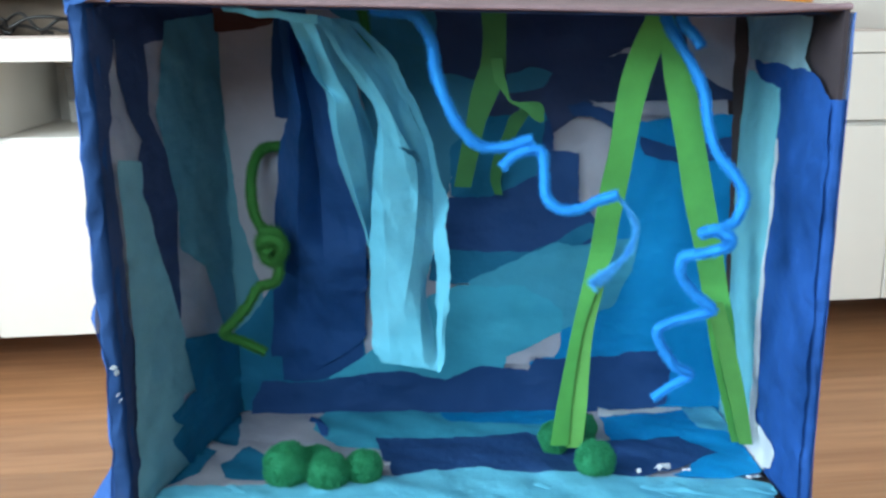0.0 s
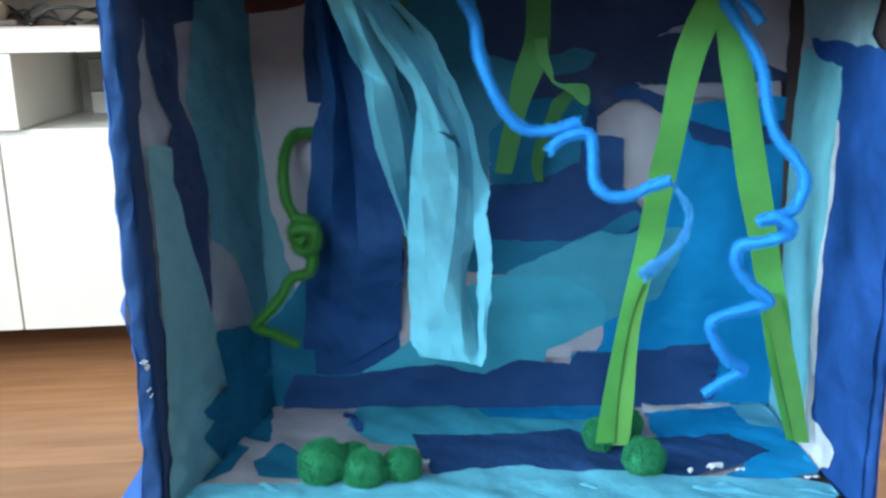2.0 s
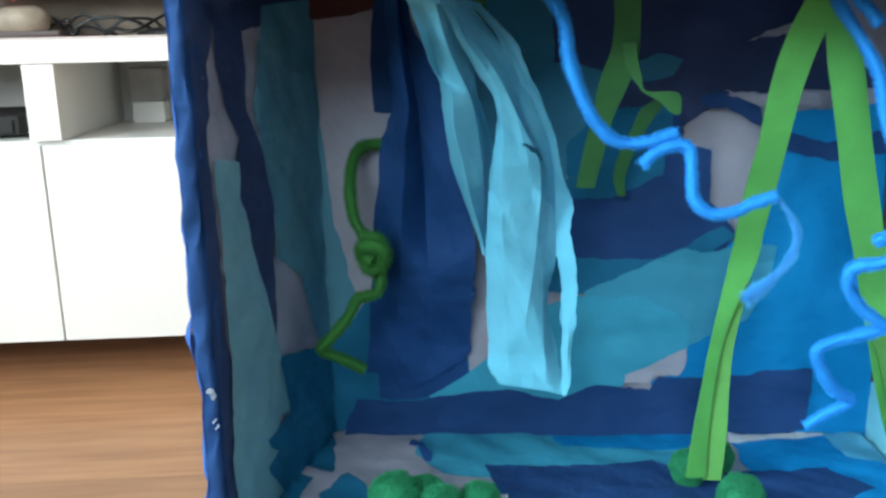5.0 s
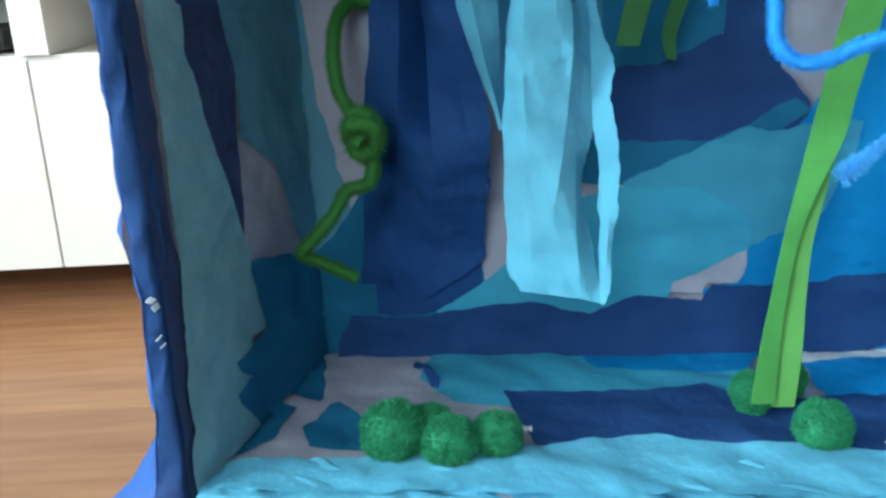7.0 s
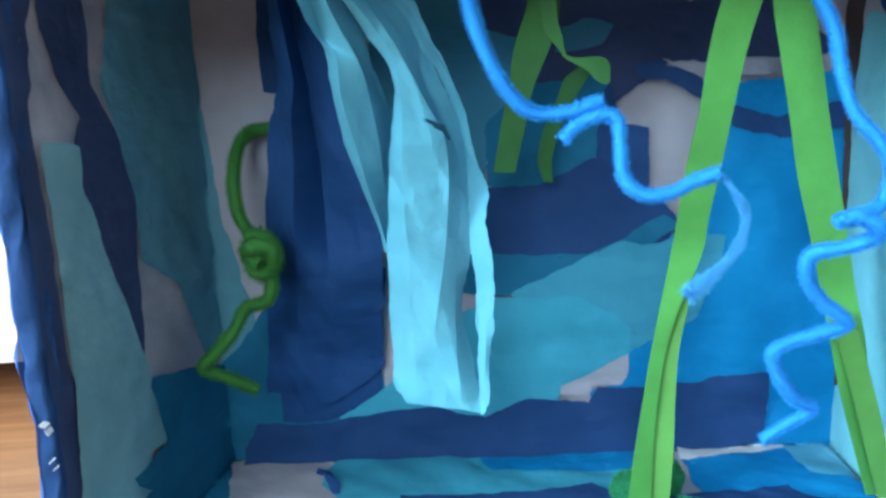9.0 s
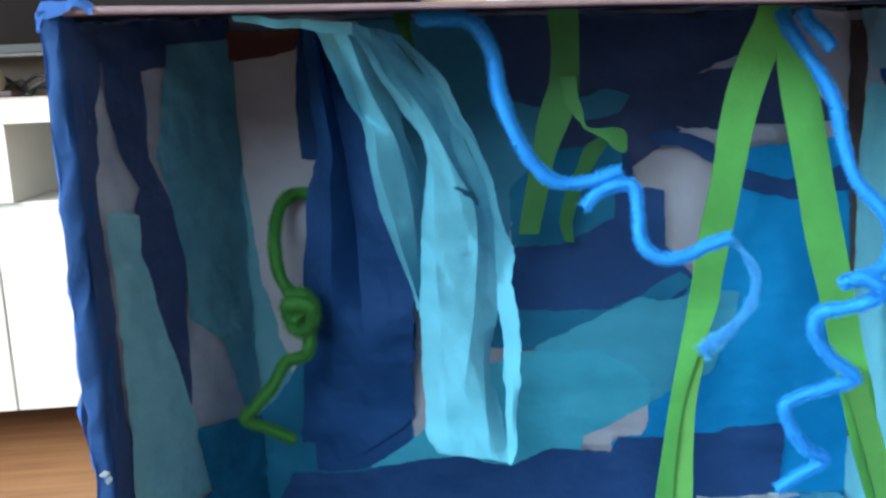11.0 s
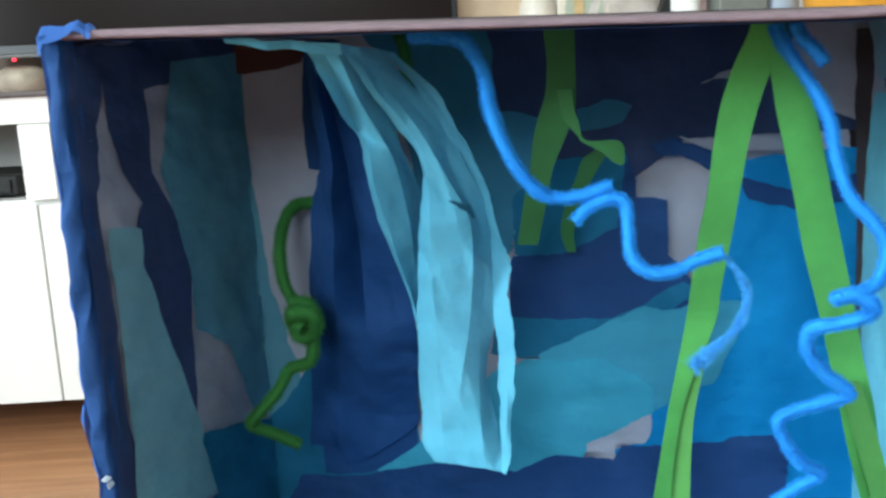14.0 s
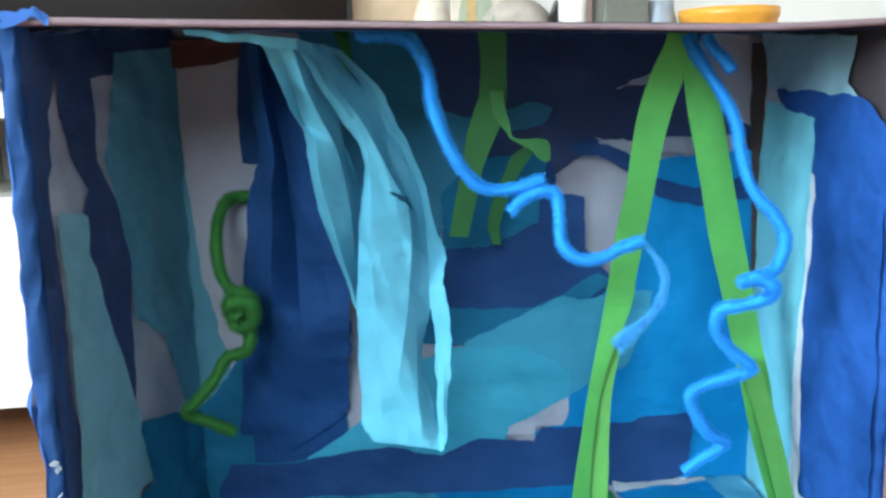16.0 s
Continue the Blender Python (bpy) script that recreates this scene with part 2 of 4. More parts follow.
def ribbon(name, rows, n, cols, material, thick, fold=0.0, waves=2.0, seed=1):
    """A strip of paper or foam hung in the box, with thickness, from pairs of its left and right edge."""
    L = spline([r[0] for r in rows], n)
    R = spline([r[1] for r in rows], n)
    verts, faces = [], []
    for i in range(n):
        for j in range(cols + 1):
            f = j / cols
            p = L[i] * (1 - f) + R[i] * f
            if fold:
                ph = f * waves + 0.3 * noise.noise(Vector((i / n * len(rows) * 0.45, seed, 0)))
                x, z = f * abs(R[i][0] - L[i][0]), L[i][2]
                p[1] += fold * (0.6 * (abs((ph % 1.0) * 2 - 1) * 2 - 1) + 5.2 * (facet(x / 17 + 0.004 * z, z / 58, seed) - 0.5))
            p[2] = min(p[2], zc(p[0], max(p[1], 0)) - 0.4)
            verts.append(B(*p))
    for i in range(n - 1):
        for j in range(cols):
            a = i * (cols + 1) + j
            faces.append((a, a + 1, a + cols + 2, a + cols + 1))
    # front and back sheets joined round the rim
    k = len(verts)
    verts += [v + Vector((0, thick / 1000, 0)) for v in verts]
    back_faces = [tuple(q + k for q in reversed(f)) for f in faces]
    rim = [i * (cols + 1) for i in range(n)] + [(n - 1) * (cols + 1) + j for j in range(1, cols + 1)]
    rim += [i * (cols + 1) + cols for i in range(n - 2, -1, -1)] + list(range(cols - 1, 0, -1))
    faces = faces + back_faces + [(rim[i], rim[(i + 1) % len(rim)], rim[(i + 1) % len(rim)] + k, rim[i] + k) for i in range(len(rim))]
    return mesh_of(name, verts, faces, material, smooth=False)


def folded(name, rows, n, per, material, crumple=1.0, rip=0.5, seed=1, tear=(), grain=(15, 46)):
    """A hanging paper sheet: each row runs across it, flat between its fold lines, with small crumples and torn sides."""
    cols = np.stack([spline([r[k] for r in rows], n) for k in range(len(rows[0]))], 1)
    m = (cols.shape[1] - 1) * per
    verts, faces = [], []
    for i in range(n):
        for j in range(m + 1):
            k = min(j // per, cols.shape[1] - 2)
            f = j / per - k
            p = cols[i, k] * (1 - f) + cols[i, k + 1] * f
            if j in (0, m):
                p[0] += rip * (2.0 * noise.noise(Vector((i * 0.09, j, seed))) + 0.8 * noise.noise(Vector((i * 0.31, j, seed + 4))))
            x, z = p[0], p[2]
            p[1] += crumple * (3.2 * (facet(x / grain[0] + 0.005 * z, z / grain[1], seed) - 0.5) + 1.0 * (facet(x / 6, z / 17, seed + 3) - 0.5))
            p[2] = min(p[2], zc(p[0], max(p[1], 0)) - 0.4)
            verts.append(B(*p))
    holes = [(B(x, 0, z), r / 1000) for x, z, r in tear]
    for i in range(n - 1):
        for j in range(m):
            a = i * (m + 1) + j
            c = (verts[a] + verts[a + m + 2]) / 2
            if any(abs(c.z - h.z) < r and (c.x - h.x) ** 2 + (c.z - h.z) ** 2 < r * r for h, r in holes):
                continue
            faces.append((a, a + 1, a + m + 2, a + m + 1))
    me = mesh_of(name, verts, faces, material)
    bm = bmesh.new()
    bm.from_mesh(me)
    for e in bm.edges:
        if len(e.link_faces) == 2 and e.calc_face_angle() > 0.16:
            e.smooth = False
    bm.to_mesh(me)
    bm.free()
    return me


def hairs(centres, normals, length, width, rng):
    """Loose fibres: a thin three-cornered blade from each centre along its normal."""
    verts, faces = [], []
    for c, d in zip(centres, normals):
        side = Vector((rng.uniform(-1, 1), rng.uniform(-1, 1), rng.uniform(-1, 1))).cross(d)
        if side.length < 1e-4:
            continue
        side = side.normalized() * width
        tip = c + d * length * rng.uniform(0.7, 1.1)
        k = len(verts)
        verts += [c - side, c + side, tip + side * 0.5, tip - side * 0.5]
        faces.append((k, k + 1, k + 2, k + 3))
    return verts, faces


def pipe_cleaner(runs, fuzz_mat, label, r=3.0, knot=1.0, frayed=None):
    """Chenille stem: a wire core with fibre standing out all round it."""
    rng = random.Random(len(label) + len(runs[0]))
    root = thing("pipe_cleaner", label, "pipe cleaner", Matrix.Translation(B(*runs[0][0])), group="pipe cleaners in the box")
    for at_run, run in enumerate(runs):
        p = [B(x, y, min(z, zc(x, y) - r * 0.9)) for x, y, z in run]
        length = sum((b - a).length for a, b in zip(p, p[1:])) * 1000
        n = max(8, int(length * 1.5))
        line = [Vector(q) for q in spline([tuple(q) for q in p], n)]
        wv, wf, hc, hn = [], [], [], []
        a = (line[1] - line[0]).orthogonal()
        for i, c in enumerate(line):
            d = (line[min(i + 1, n - 1)] - line[max(i - 1, 0)]).normalized()
            a = (a - d * a.dot(d)).normalized()
            b = d.cross(a)
            swell = r * (knot if at_run else 1.0) * (0.92 + 0.16 * noise.noise(c * 120))
            for k in range(8):
                t = k * math.pi / 4
                wv.append(c + (a * math.cos(t) + b * math.sin(t)) * swell * 0.74 / 1000)
            for k in range(60):
                t = rng.uniform(0, 2 * math.pi)
                e = (a * math.cos(t) + b * math.sin(t) + d * rng.uniform(-0.6, 0.6)).normalized()
                hc.append(c + d * rng.uniform(-0.4, 0.4) / 1000)
                hn.append(e * swell / 1000)
        for i in range(n - 1):
            for k in range(8):
                wf.append((i * 8 + k, i * 8 + (k + 1) % 8, i * 8 + 8 + (k + 1) % 8, i * 8 + 8 + k))
        child("stem", mesh_of("stem", wv, wf, fuzz_mat), root)
        hv, hf = hairs(hc, hn, 1.14, 0.00012, rng)
        child("chenille", mesh_of("chenille", hv, hf, fuzz_mat, smooth=False), root, "soft fuzzy chenille fibre")
    if frayed:
        # the worn end: bare twisted wire that wears a sparse, pale, uneven fluff
        p = [tuple(B(*q)) for q in frayed]
        line = [Vector(q) for q in spline(p, 90)]
        wv, wf, hc, hn = [], [], [], []
        for i, c in enumerate(line):
            d = (line[min(i + 1, 89)] - line[max(i - 1, 0)]).normalized()
            a = d.orthogonal().normalized()
            b = d.cross(a)
            f = i / 89
            thick = 0.5 + 1.0 * max(0, f - 0.35)
            for k in range(6):
                t = k * math.pi / 3
                wv.append(c + (a * math.cos(t) + b * math.sin(t)) * thick / 1000)
            for k in range(int(20 + 90 * f)):
                t = rng.uniform(0, 2 * math.pi)
                e = (a * math.cos(t) + b * math.sin(t) + d * rng.uniform(-1.4, 0.6)).normalized()
                hc.append(c)
                hn.append(e * r * (0.6 + 0.8 * f) * (0.8 + 0.5 * noise.noise(c * 200)) / 1000)
        for i in range(89):
            for k in range(6):
                wf.append((i * 6 + k, i * 6 + (k + 1) % 6, i * 6 + 6 + (k + 1) % 6, i * 6 + 6 + k))
        child("bare_end", mesh_of("bare_end", wv, wf, PALE_FUZZ), root, "thin pale worn wire end")
        hv, hf = hairs(hc, hn, 1.0, 0.00009, rng)
        child("frayed_fluff", mesh_of("frayed_fluff", hv, hf, PALE_FUZZ, smooth=False), root, "sparse pale blue frayed fluff")
    return root


BACK = {}
BACK['white_a'] = [(-150, 284), (-45, 284), (180, 280), (182, 150), (180, 60), (194, 20), (194, -6), (-150, -6)]
BACK['teal_corner'] = [(-137, 227), (-133, 213), (-131, 181), (-128, 145), (-123, 119), (-115, 85), (-111, 46), (-127, 38), (-135, 50), (-144, 93)]
BACK['rect_blue'] = [(-97, 266), (-79, 266), (-79, 200), (-99, 200), (-100, 227)]
BACK['deep_teal'] = [(-138, 53), (-115, 77), (-101, 100), (-79, 92), (-50, 69), (-48, 5), (-137, -6)]
BACK['blue_low'] = [(-102, 110), (-45, 109), (-49, 69), (-51, 37), (-82, 26), (-102, 26)]
BACK['dusk_top'] = [(-56, 274), (48, 273), (133, 270), (188, 269), (189, 245), (190, 209), (127, 209), (98, 208), (74, 190), (57, 184), (36, 186), (16, 196), (-34, 221), (-45, 247)]
BACK['white_corner'] = [(150, 252), (158, 268), (188, 268), (190, 212), (176, 216), (160, 226)]
BACK['steel_a'] = [(-80, 286), (-8, 286), (0, 258), (1, 226), (-30, 225), (-44, 250), (-62, 264)]
BACK['steel_b'] = [(-46, 223), (-4, 226), (28, 220), (23, 198), (10, 166), (6, 151), (-15, 150), (-40, 181)]
BACK['teal_blot'] = [(44, 224), (57, 228), (71, 226), (66, 218), (45, 214)]
BACK['teal_under'] = [(28, 198), (67, 201), (69, 180), (60, 158), (35, 148), (10, 150), (10, 180)]
BACK['navy_mid'] = [(8, 148), (35, 148), (64, 162), (69, 198), (73, 177), (88, 176), (89, 146), (104, 129), (99, 119), (68, 112), (32, 114), (6, 111)]
BACK['band_teal'] = [(-1, 114), (61, 112), (97, 131), (105, 127), (90, 118), (61, 105), (35, 93), (-5, 95)]
BACK['azure'] = [(121, 195), (156, 197), (189, 199), (191, 154), (192, 109), (197, 36), (196, 4), (154, 0), (123, 4), (85, 12), (60, 37), (76, 43), (80, 51), (81, 62), (96, 110), (112, 138), (120, 158)]
BACK['light_b'] = [(20, 93), (46, 105), (77, 119), (86, 116), (102, 119), (127, 121), (124, 101), (112, 77), (93, 68), (81, 62), (78, 59), (54, 66)]
BACK['white_low'] = [(37, 38), (43, 46), (78, 65), (80, 61), (80, 51), (76, 43), (61, 42), (60, 37)]
BACK['light_a'] = [(-46, 45), (-24, 62), (-5, 84), (13, 91), (56, 90), (80, 74), (80, 61), (44, 43), (39, 30), (10, 22), (-33, 13), (-52, 17), (-72, 28), (-51, 41)]
BACK['navy_fold'] = [(126, 186), (152, 178), (187, 186), (184, 174), (153, 170), (131, 176)]
BACK['navy_band'] = [(-128, -8), (-116, 26), (-82, 25), (-48, 31), (-25, 33), (5, 26), (28, 36), (60, 33), (64, 41), (88, 40), (152, 47), (150, 10), (120, -2), (70, -7), (-29, -8)]
BACK['white_wedge'] = [(94, 209), (106, 207), (121, 206), (145, 207), (146, 199), (124, 200), (113, 200), (102, 205)]
BACK['navy_stripe'] = [(81, 205), (94, 207), (101, 204), (113, 199), (115, 190), (106, 195), (96, 200), (86, 200)]
BACK['card_strip'] = [(181, 272), (190, 272), (190, 40), (187, 40), (185, 150), (182, 220)]
BACK['white_sliver'] = [(105, 235), (114, 240), (133, 245), (133, 238), (114, 237)]
BACK['maroon'] = [(-135, 274), (-117, 273), (-95, 273), (-98, 257), (-110, 254), (-131, 252)]
LEFT = {}
LEFT['white_b'] = [(14, 272), (160, 284), (160, -5), (6, -5), (6, 60), (5, 190)]
LEFT['dusk_edge'] = [(1, 270), (26, 272), (14, 232), (8, 205), (10, 159), (11, 112), (14, 84), (9, 53), (7, 10), (1, 8)]
LEFT['dusk_top_l'] = [(24, 266), (90, 274), (164, 278), (160, 251), (86, 251), (47, 246), (20, 248)]
LEFT['dusk_tall'] = [(20, 250), (48, 245), (48, 209), (66, 185), (71, 159), (63, 96), (62, 86), (54, 107), (32, 174), (32, 187), (40, 198), (27, 215), (20, 237)]
LEFT['teal_tall'] = [(72, 256), (157, 263), (149, 185), (147, 123), (145, 70), (125, 70), (101, 116), (73, 133), (72, 162), (66, 185), (56, 209)]
LEFT['teal_front'] = [(12, 190), (32, 187), (32, 172), (42, 143), (57, 104), (74, 61), (75, 48), (58, 51), (49, 43), (17, 47), (4, 19), (8, 53), (13, 100), (13, 144)]
LEFT['grey_low'] = [(3, 32), (16, 50), (58, 54), (58, 38), (44, 26), (66, -5), (3, -5)]
LEFT['deep_teal_l'] = [(65, 81), (100, 72), (148, 56), (148, -5), (70, -5), (42, 30), (56, 34), (43, 44), (58, 45), (76, 46)]
RIGHT = {}
RIGHT['white_c'] = [(132, 248), (74, 248), (63, 161), (67, 119), (69, 65), (67, 24), (118, 10), (162, 9), (162, 86), (130, 167)]
RIGHT['light_right'] = [(128, 226), (70, 221), (67, 194), (68, 160), (74, 120), (78, 89), (76, 62), (82, 10), (124, -4), (160, -4), (160, 28), (160, 120), (140, 170)]
RIGHT['grey_top'] = [(137, 266), (31, 262), (37, 244), (39, 235), (26, 227), (70, 231), (126, 235)]
RIGHT['blue_right'] = [(116, 232), (69, 231), (41, 230), (16, 226), (2, 214), (0, 100), (0, -4), (75, -4), (76, 60), (70, 98), (67, 159), (69, 220), (101, 224)]
RIGHT['white_seam'] = [(69, 192), (66, 192), (66, 160), (70, 128), (70, 95), (68, 60), (66, 22), (78, 14), (77, 60), (76, 92), (73, 118), (70, 160)]
RIGHT['white_torn'] = [(68, 28), (53, 30), (33, 26), (36, 16), (46, 9), (75, 4), (81, 6)]
FLOOR = {}
FLOOR['white_d'] = [(-172, 2), (-150, 160), (194, 160), (194, 60), (150, 4)]
FLOOR['deep_teal_f'] = [(-136, 152), (-123, 86), (-136, 92), (-146, 100), (-164, 106), (-162, 152)]
FLOOR['teal_f1'] = [(-169, 45), (-164, 65), (-156, 85), (-134, 79), (-136, 49), (-148, 33)]
FLOOR['teal_f2'] = [(-125, 59), (-115, 84), (-102, 68), (-92, 38), (-118, 41)]
FLOOR['light_f'] = [(-78, 110), (-73, 140), (-10, 145), (9, 132), (77, 120), (64, 82), (26, 84), (-26, 76), (-60, 84)]
FLOOR['blue_f'] = [(-3, 149), (70, 148), (90, 141), (76, 117), (9, 122)]
FLOOR['navy_f'] = [(-38, 92), (30, 93), (55, 102), (77, 82), (109, 88), (148, 94), (171, 71), (139, 52), (104, 34), (60, 34), (22, 36), (-24, 44)]
FLOOR['azure_f'] = [(105, 124), (166, 138), (168, 116), (182, 89), (191, 46), (159, 35), (132, 39), (166, 69), (148, 93), (107, 88)]
FLOOR['white_f'] = [(107, 140), (145, 158), (172, 155), (166, 137), (105, 124)]
FLOOR['light_r'] = [(160, 160), (196, 170), (198, 104), (184, 94), (164, 104)]
FLOOR['light_front'] = [(-165, 16), (-142, 24), (-111, 26), (-67, 29), (-24, 38), (15, 47), (60, 40), (110, 36), (166, 32), (188, 20), (167, 6), (9, 2), (-153, 4)]
GREEN_PIPE = [(-40, 88, 270), (-39, 90, 264), (-38, 95, 250), (-42, 118, 237), (-57, 130, 217), (-77, 136, 194), (-90, 138, 183), (-105, 134, 182), (-110, 124, 175), (-110, 110, 162), (-108, 105, 147), (-102, 100, 137), (-99, 103, 129), (-94, 100, 116), (-96, 98, 106), (-106, 97, 103), (-112, 94, 93), (-121, 90, 83), (-126, 88, 77), (-116, 93, 70), (-105, 98, 62)]
BLUE_A = [(-29, 44, 265), (-19, 36, 263), (-13, 33, 260), (-6, 35, 256), (0, 40, 245), (2, 42, 230), (9, 44, 211), (16, 45, 200), (24, 46, 193), (36, 45, 192), (51, 45, 196)]
BLUE_B = [(36, 44, 182), (42, 43, 188), (51, 42, 191), (56, 40, 189), (57, 38, 179), (58, 37, 168), (65, 36, 161), (76, 36, 161), (84, 36, 165), (94, 36, 168), (99, 36, 162), (104, 35, 152), (102, 34, 141), (95, 33, 132), (82, 32, 121)]
BLUE_C = [(119, 56, 259), (121, 54, 252), (126, 51, 243), (133, 48, 231), (138, 45, 219), (140, 42, 205), (145, 40, 189), (154, 38, 178), (159, 36, 167), (154, 32, 155), (144, 28, 151), (136, 26, 150), (142, 24, 152), (149, 23, 148), (148, 25, 143), (138, 28, 139), (129, 32, 136), (129, 36, 126), (137, 39, 115), (148, 41, 105), (138, 42, 101), (126, 43, 97), (120, 44, 92), (125, 48, 80), (133, 52, 69), (142, 55, 63), (133, 58, 55), (124, 62, 46)]
BLUE_STUB = [(125, 48, 258), (127, 46, 252), (130, 42, 248), (134, 40, 242)]
CURTAIN_MAIN = [
    ((-55, 14, 258), (-52, 20, 258), (-48, 24, 257), (-46, 34, 257), (-43, 40, 257)),
    ((-51, 26, 251), (-48, 30, 250), (-46, 34, 249), (-39, 46, 247), (-35, 54, 246)),
    ((-47, 38, 240), (-43, 40, 238), (-39, 46, 238), (-32, 58, 234), (-25, 66, 233)),
    ((-41, 50, 228), (-35, 50, 226), (-30, 54, 224), (-22, 68, 219), (-17, 76, 218)),
    ((-33, 60, 215), (-29, 58, 214), (-24, 60, 212), (-17, 72, 203), (-10, 77, 202)),
    ((-30, 68, 204), (-28, 62, 203), (-18, 64, 199), (-12, 74, 191), (-4, 81, 189)),
    ((-31, 70, 192), (-27, 64, 191), (-10, 66, 182), (-6, 76, 178), (-1, 83, 176)),
    ((-34, 72, 173), (-28, 66, 171), (-9, 68, 165), (-4, 78, 161), (-1, 83, 158)),
    ((-35, 70, 152), (-28, 64, 152), (-10, 66, 150), (-5, 74, 145), (0, 79, 143)),
    ((-36, 68, 134), (-27, 62, 134), (-12, 64, 131), (-7, 68, 128), (-2, 73, 125)),
    ((-36, 62, 111), (-27, 58, 111), (-15, 56, 115), (-8, 62, 112), (-5, 70, 111)),
    ((-35, 58, 93), (-26, 54, 94), (-17, 54, 99), (-8, 54, 93), (-2, 62, 90)),
    ((-35, 55, 80), (-25, 52, 79), (-16, 52, 82), (-7, 50, 80), (1, 54, 78)),
    ((-30, 53, 72), (-22, 52, 71), (-14, 50, 71), (-6, 49, 70), (2, 48, 68)),
]
CURTAIN_RIGHT = [
    ((-44, 44, 257), (-41, 48, 256), (-37, 52, 255)),
    ((-30, 58, 241), (-26, 62, 240), (-22, 64, 239)),
    ((-19, 72, 221), (-15, 74, 220), (-13, 73, 219)),
    ((-11, 80, 206), (-7, 80, 205), (-5, 79, 202)),
    ((-6, 84, 191), (-3, 82, 190), (0, 81, 187)),
    ((-4, 86, 176), (-1, 82, 175), (2, 81, 172)),
    ((-2, 84, 164), (3, 82, 162), (8, 78, 159)),
    ((-1, 78, 149), (3, 74, 149), (6, 71, 147)),
    ((-1, 70, 135), (4, 67, 134), (8, 63, 132)),
    ((1, 60, 116), (5, 58, 116), (8, 55, 114)),
    ((1, 54, 94), (4, 52, 94), (6, 53, 93)),
    ((1, 50, 77), (3, 49, 77), (5, 48, 76)),
    ((1, 48, 68), (2, 47, 68), (3, 46, 68)),
]
CURTAIN_LEFT = [
    ((-73, 12, 261), (-66, 18, 259), (-57, 20, 257), (-50, 24, 257), (-48, 34, 257)),
    ((-67, 22, 255), (-61, 26, 254), (-55, 24, 253), (-49, 36, 250), (-47, 50, 249)),
    ((-63, 34, 241), (-59, 44, 240), (-52, 36, 239), (-45, 54, 236), (-41, 70, 234)),
    ((-60, 50, 228), (-57, 60, 225), (-48, 46, 227), (-41, 64, 221), (-40, 67, 221)),
    ((-57, 66, 219), (-51, 54, 216), (-42, 58, 212), (-39, 78, 206), (-38, 81, 206)),
    ((-56, 72, 202), (-50, 56, 199), (-39, 66, 195), (-34, 86, 189), (-33, 89, 189)),
    ((-53, 80, 180), (-46, 62, 179), (-37, 72, 175), (-34, 90, 168), (-33, 93, 168)),
    ((-49, 86, 163), (-43, 68, 162), (-37, 82, 154), (-34, 92, 149), (-31, 96, 147)),
    ((-42, 84, 146), (-39, 74, 146), (-37, 82, 142), (-34, 86, 140), (-32, 88, 139)),
    ((-38, 74, 133), (-36, 70, 134), (-36, 76, 132), (-34, 78, 130), (-33, 80, 129)),
]
CURTAIN_TOP = [
    ((-95, 3, 263), (-94, 4, 260)),
    ((-87, 4, 262), (-87, 6, 259)),
    ((-79, 5, 260), (-80, 8, 257)),
    ((-71, 7, 260), (-72, 11, 257)),
    ((-63, 9, 259), (-63, 13, 255)),
    ((-52, 12, 258), (-53, 17, 254)),
]
CURL = [
    ((-50, 128, 102), (-48, 128, 101)),
    ((-44, 126, 101), (-45, 126, 99)),
    ((-43, 125, 97), (-44, 125, 97)),
    ((-45, 126, 92), (-46, 126, 94)),
    ((-49, 128, 89), (-50, 128, 91)),
]
FLOOR_CURL = [
    ((-84, 122, 5), (-80, 120, 5)),
    ((-82, 118, 10), (-76, 117, 9)),
    ((-79, 112, 12), (-73, 110, 10)),
    ((-76, 106, 9), (-69, 105, 8)),
    ((-73, 101, 5), (-69, 100, 5)),
]
BLUE_SHEET = [
    ((-84, 88, 262), (-78, 78, 261), (-79, 92, 262), (-74, 84, 261)),
    ((-85, 96, 244), (-78, 82, 244), (-77, 100, 244), (-70, 90, 242)),
    ((-86, 104, 225), (-76, 84, 224), (-74, 101, 223), (-59, 97, 222)),
    ((-85, 108, 205), (-74, 86, 206), (-71, 107, 201), (-57, 102, 201)),
    ((-92, 116, 188), (-77, 90, 189), (-71, 113, 183), (-52, 107, 182)),
    ((-96, 120, 167), (-79, 96, 169), (-70, 117, 162), (-48, 109, 162)),
    ((-100, 126, 141), (-82, 104, 144), (-70, 121, 136), (-44, 115, 138)),
    ((-102, 132, 118), (-84, 114, 122), (-69, 117, 112), (-42, 113, 123)),
    ((-105, 137, 94), (-87, 124, 98), (-70, 123, 92), (-45, 124, 98)),
    ((-108, 140, 67), (-91, 134, 68), (-73, 138, 63), (-47, 136, 67)),
    ((-110, 141, 44), (-94, 140, 43), (-75, 141, 44), (-50, 139, 54)),
    ((-110, 143, 31), (-98, 142, 30), (-89, 142, 31), (-80, 142, 33)),
]
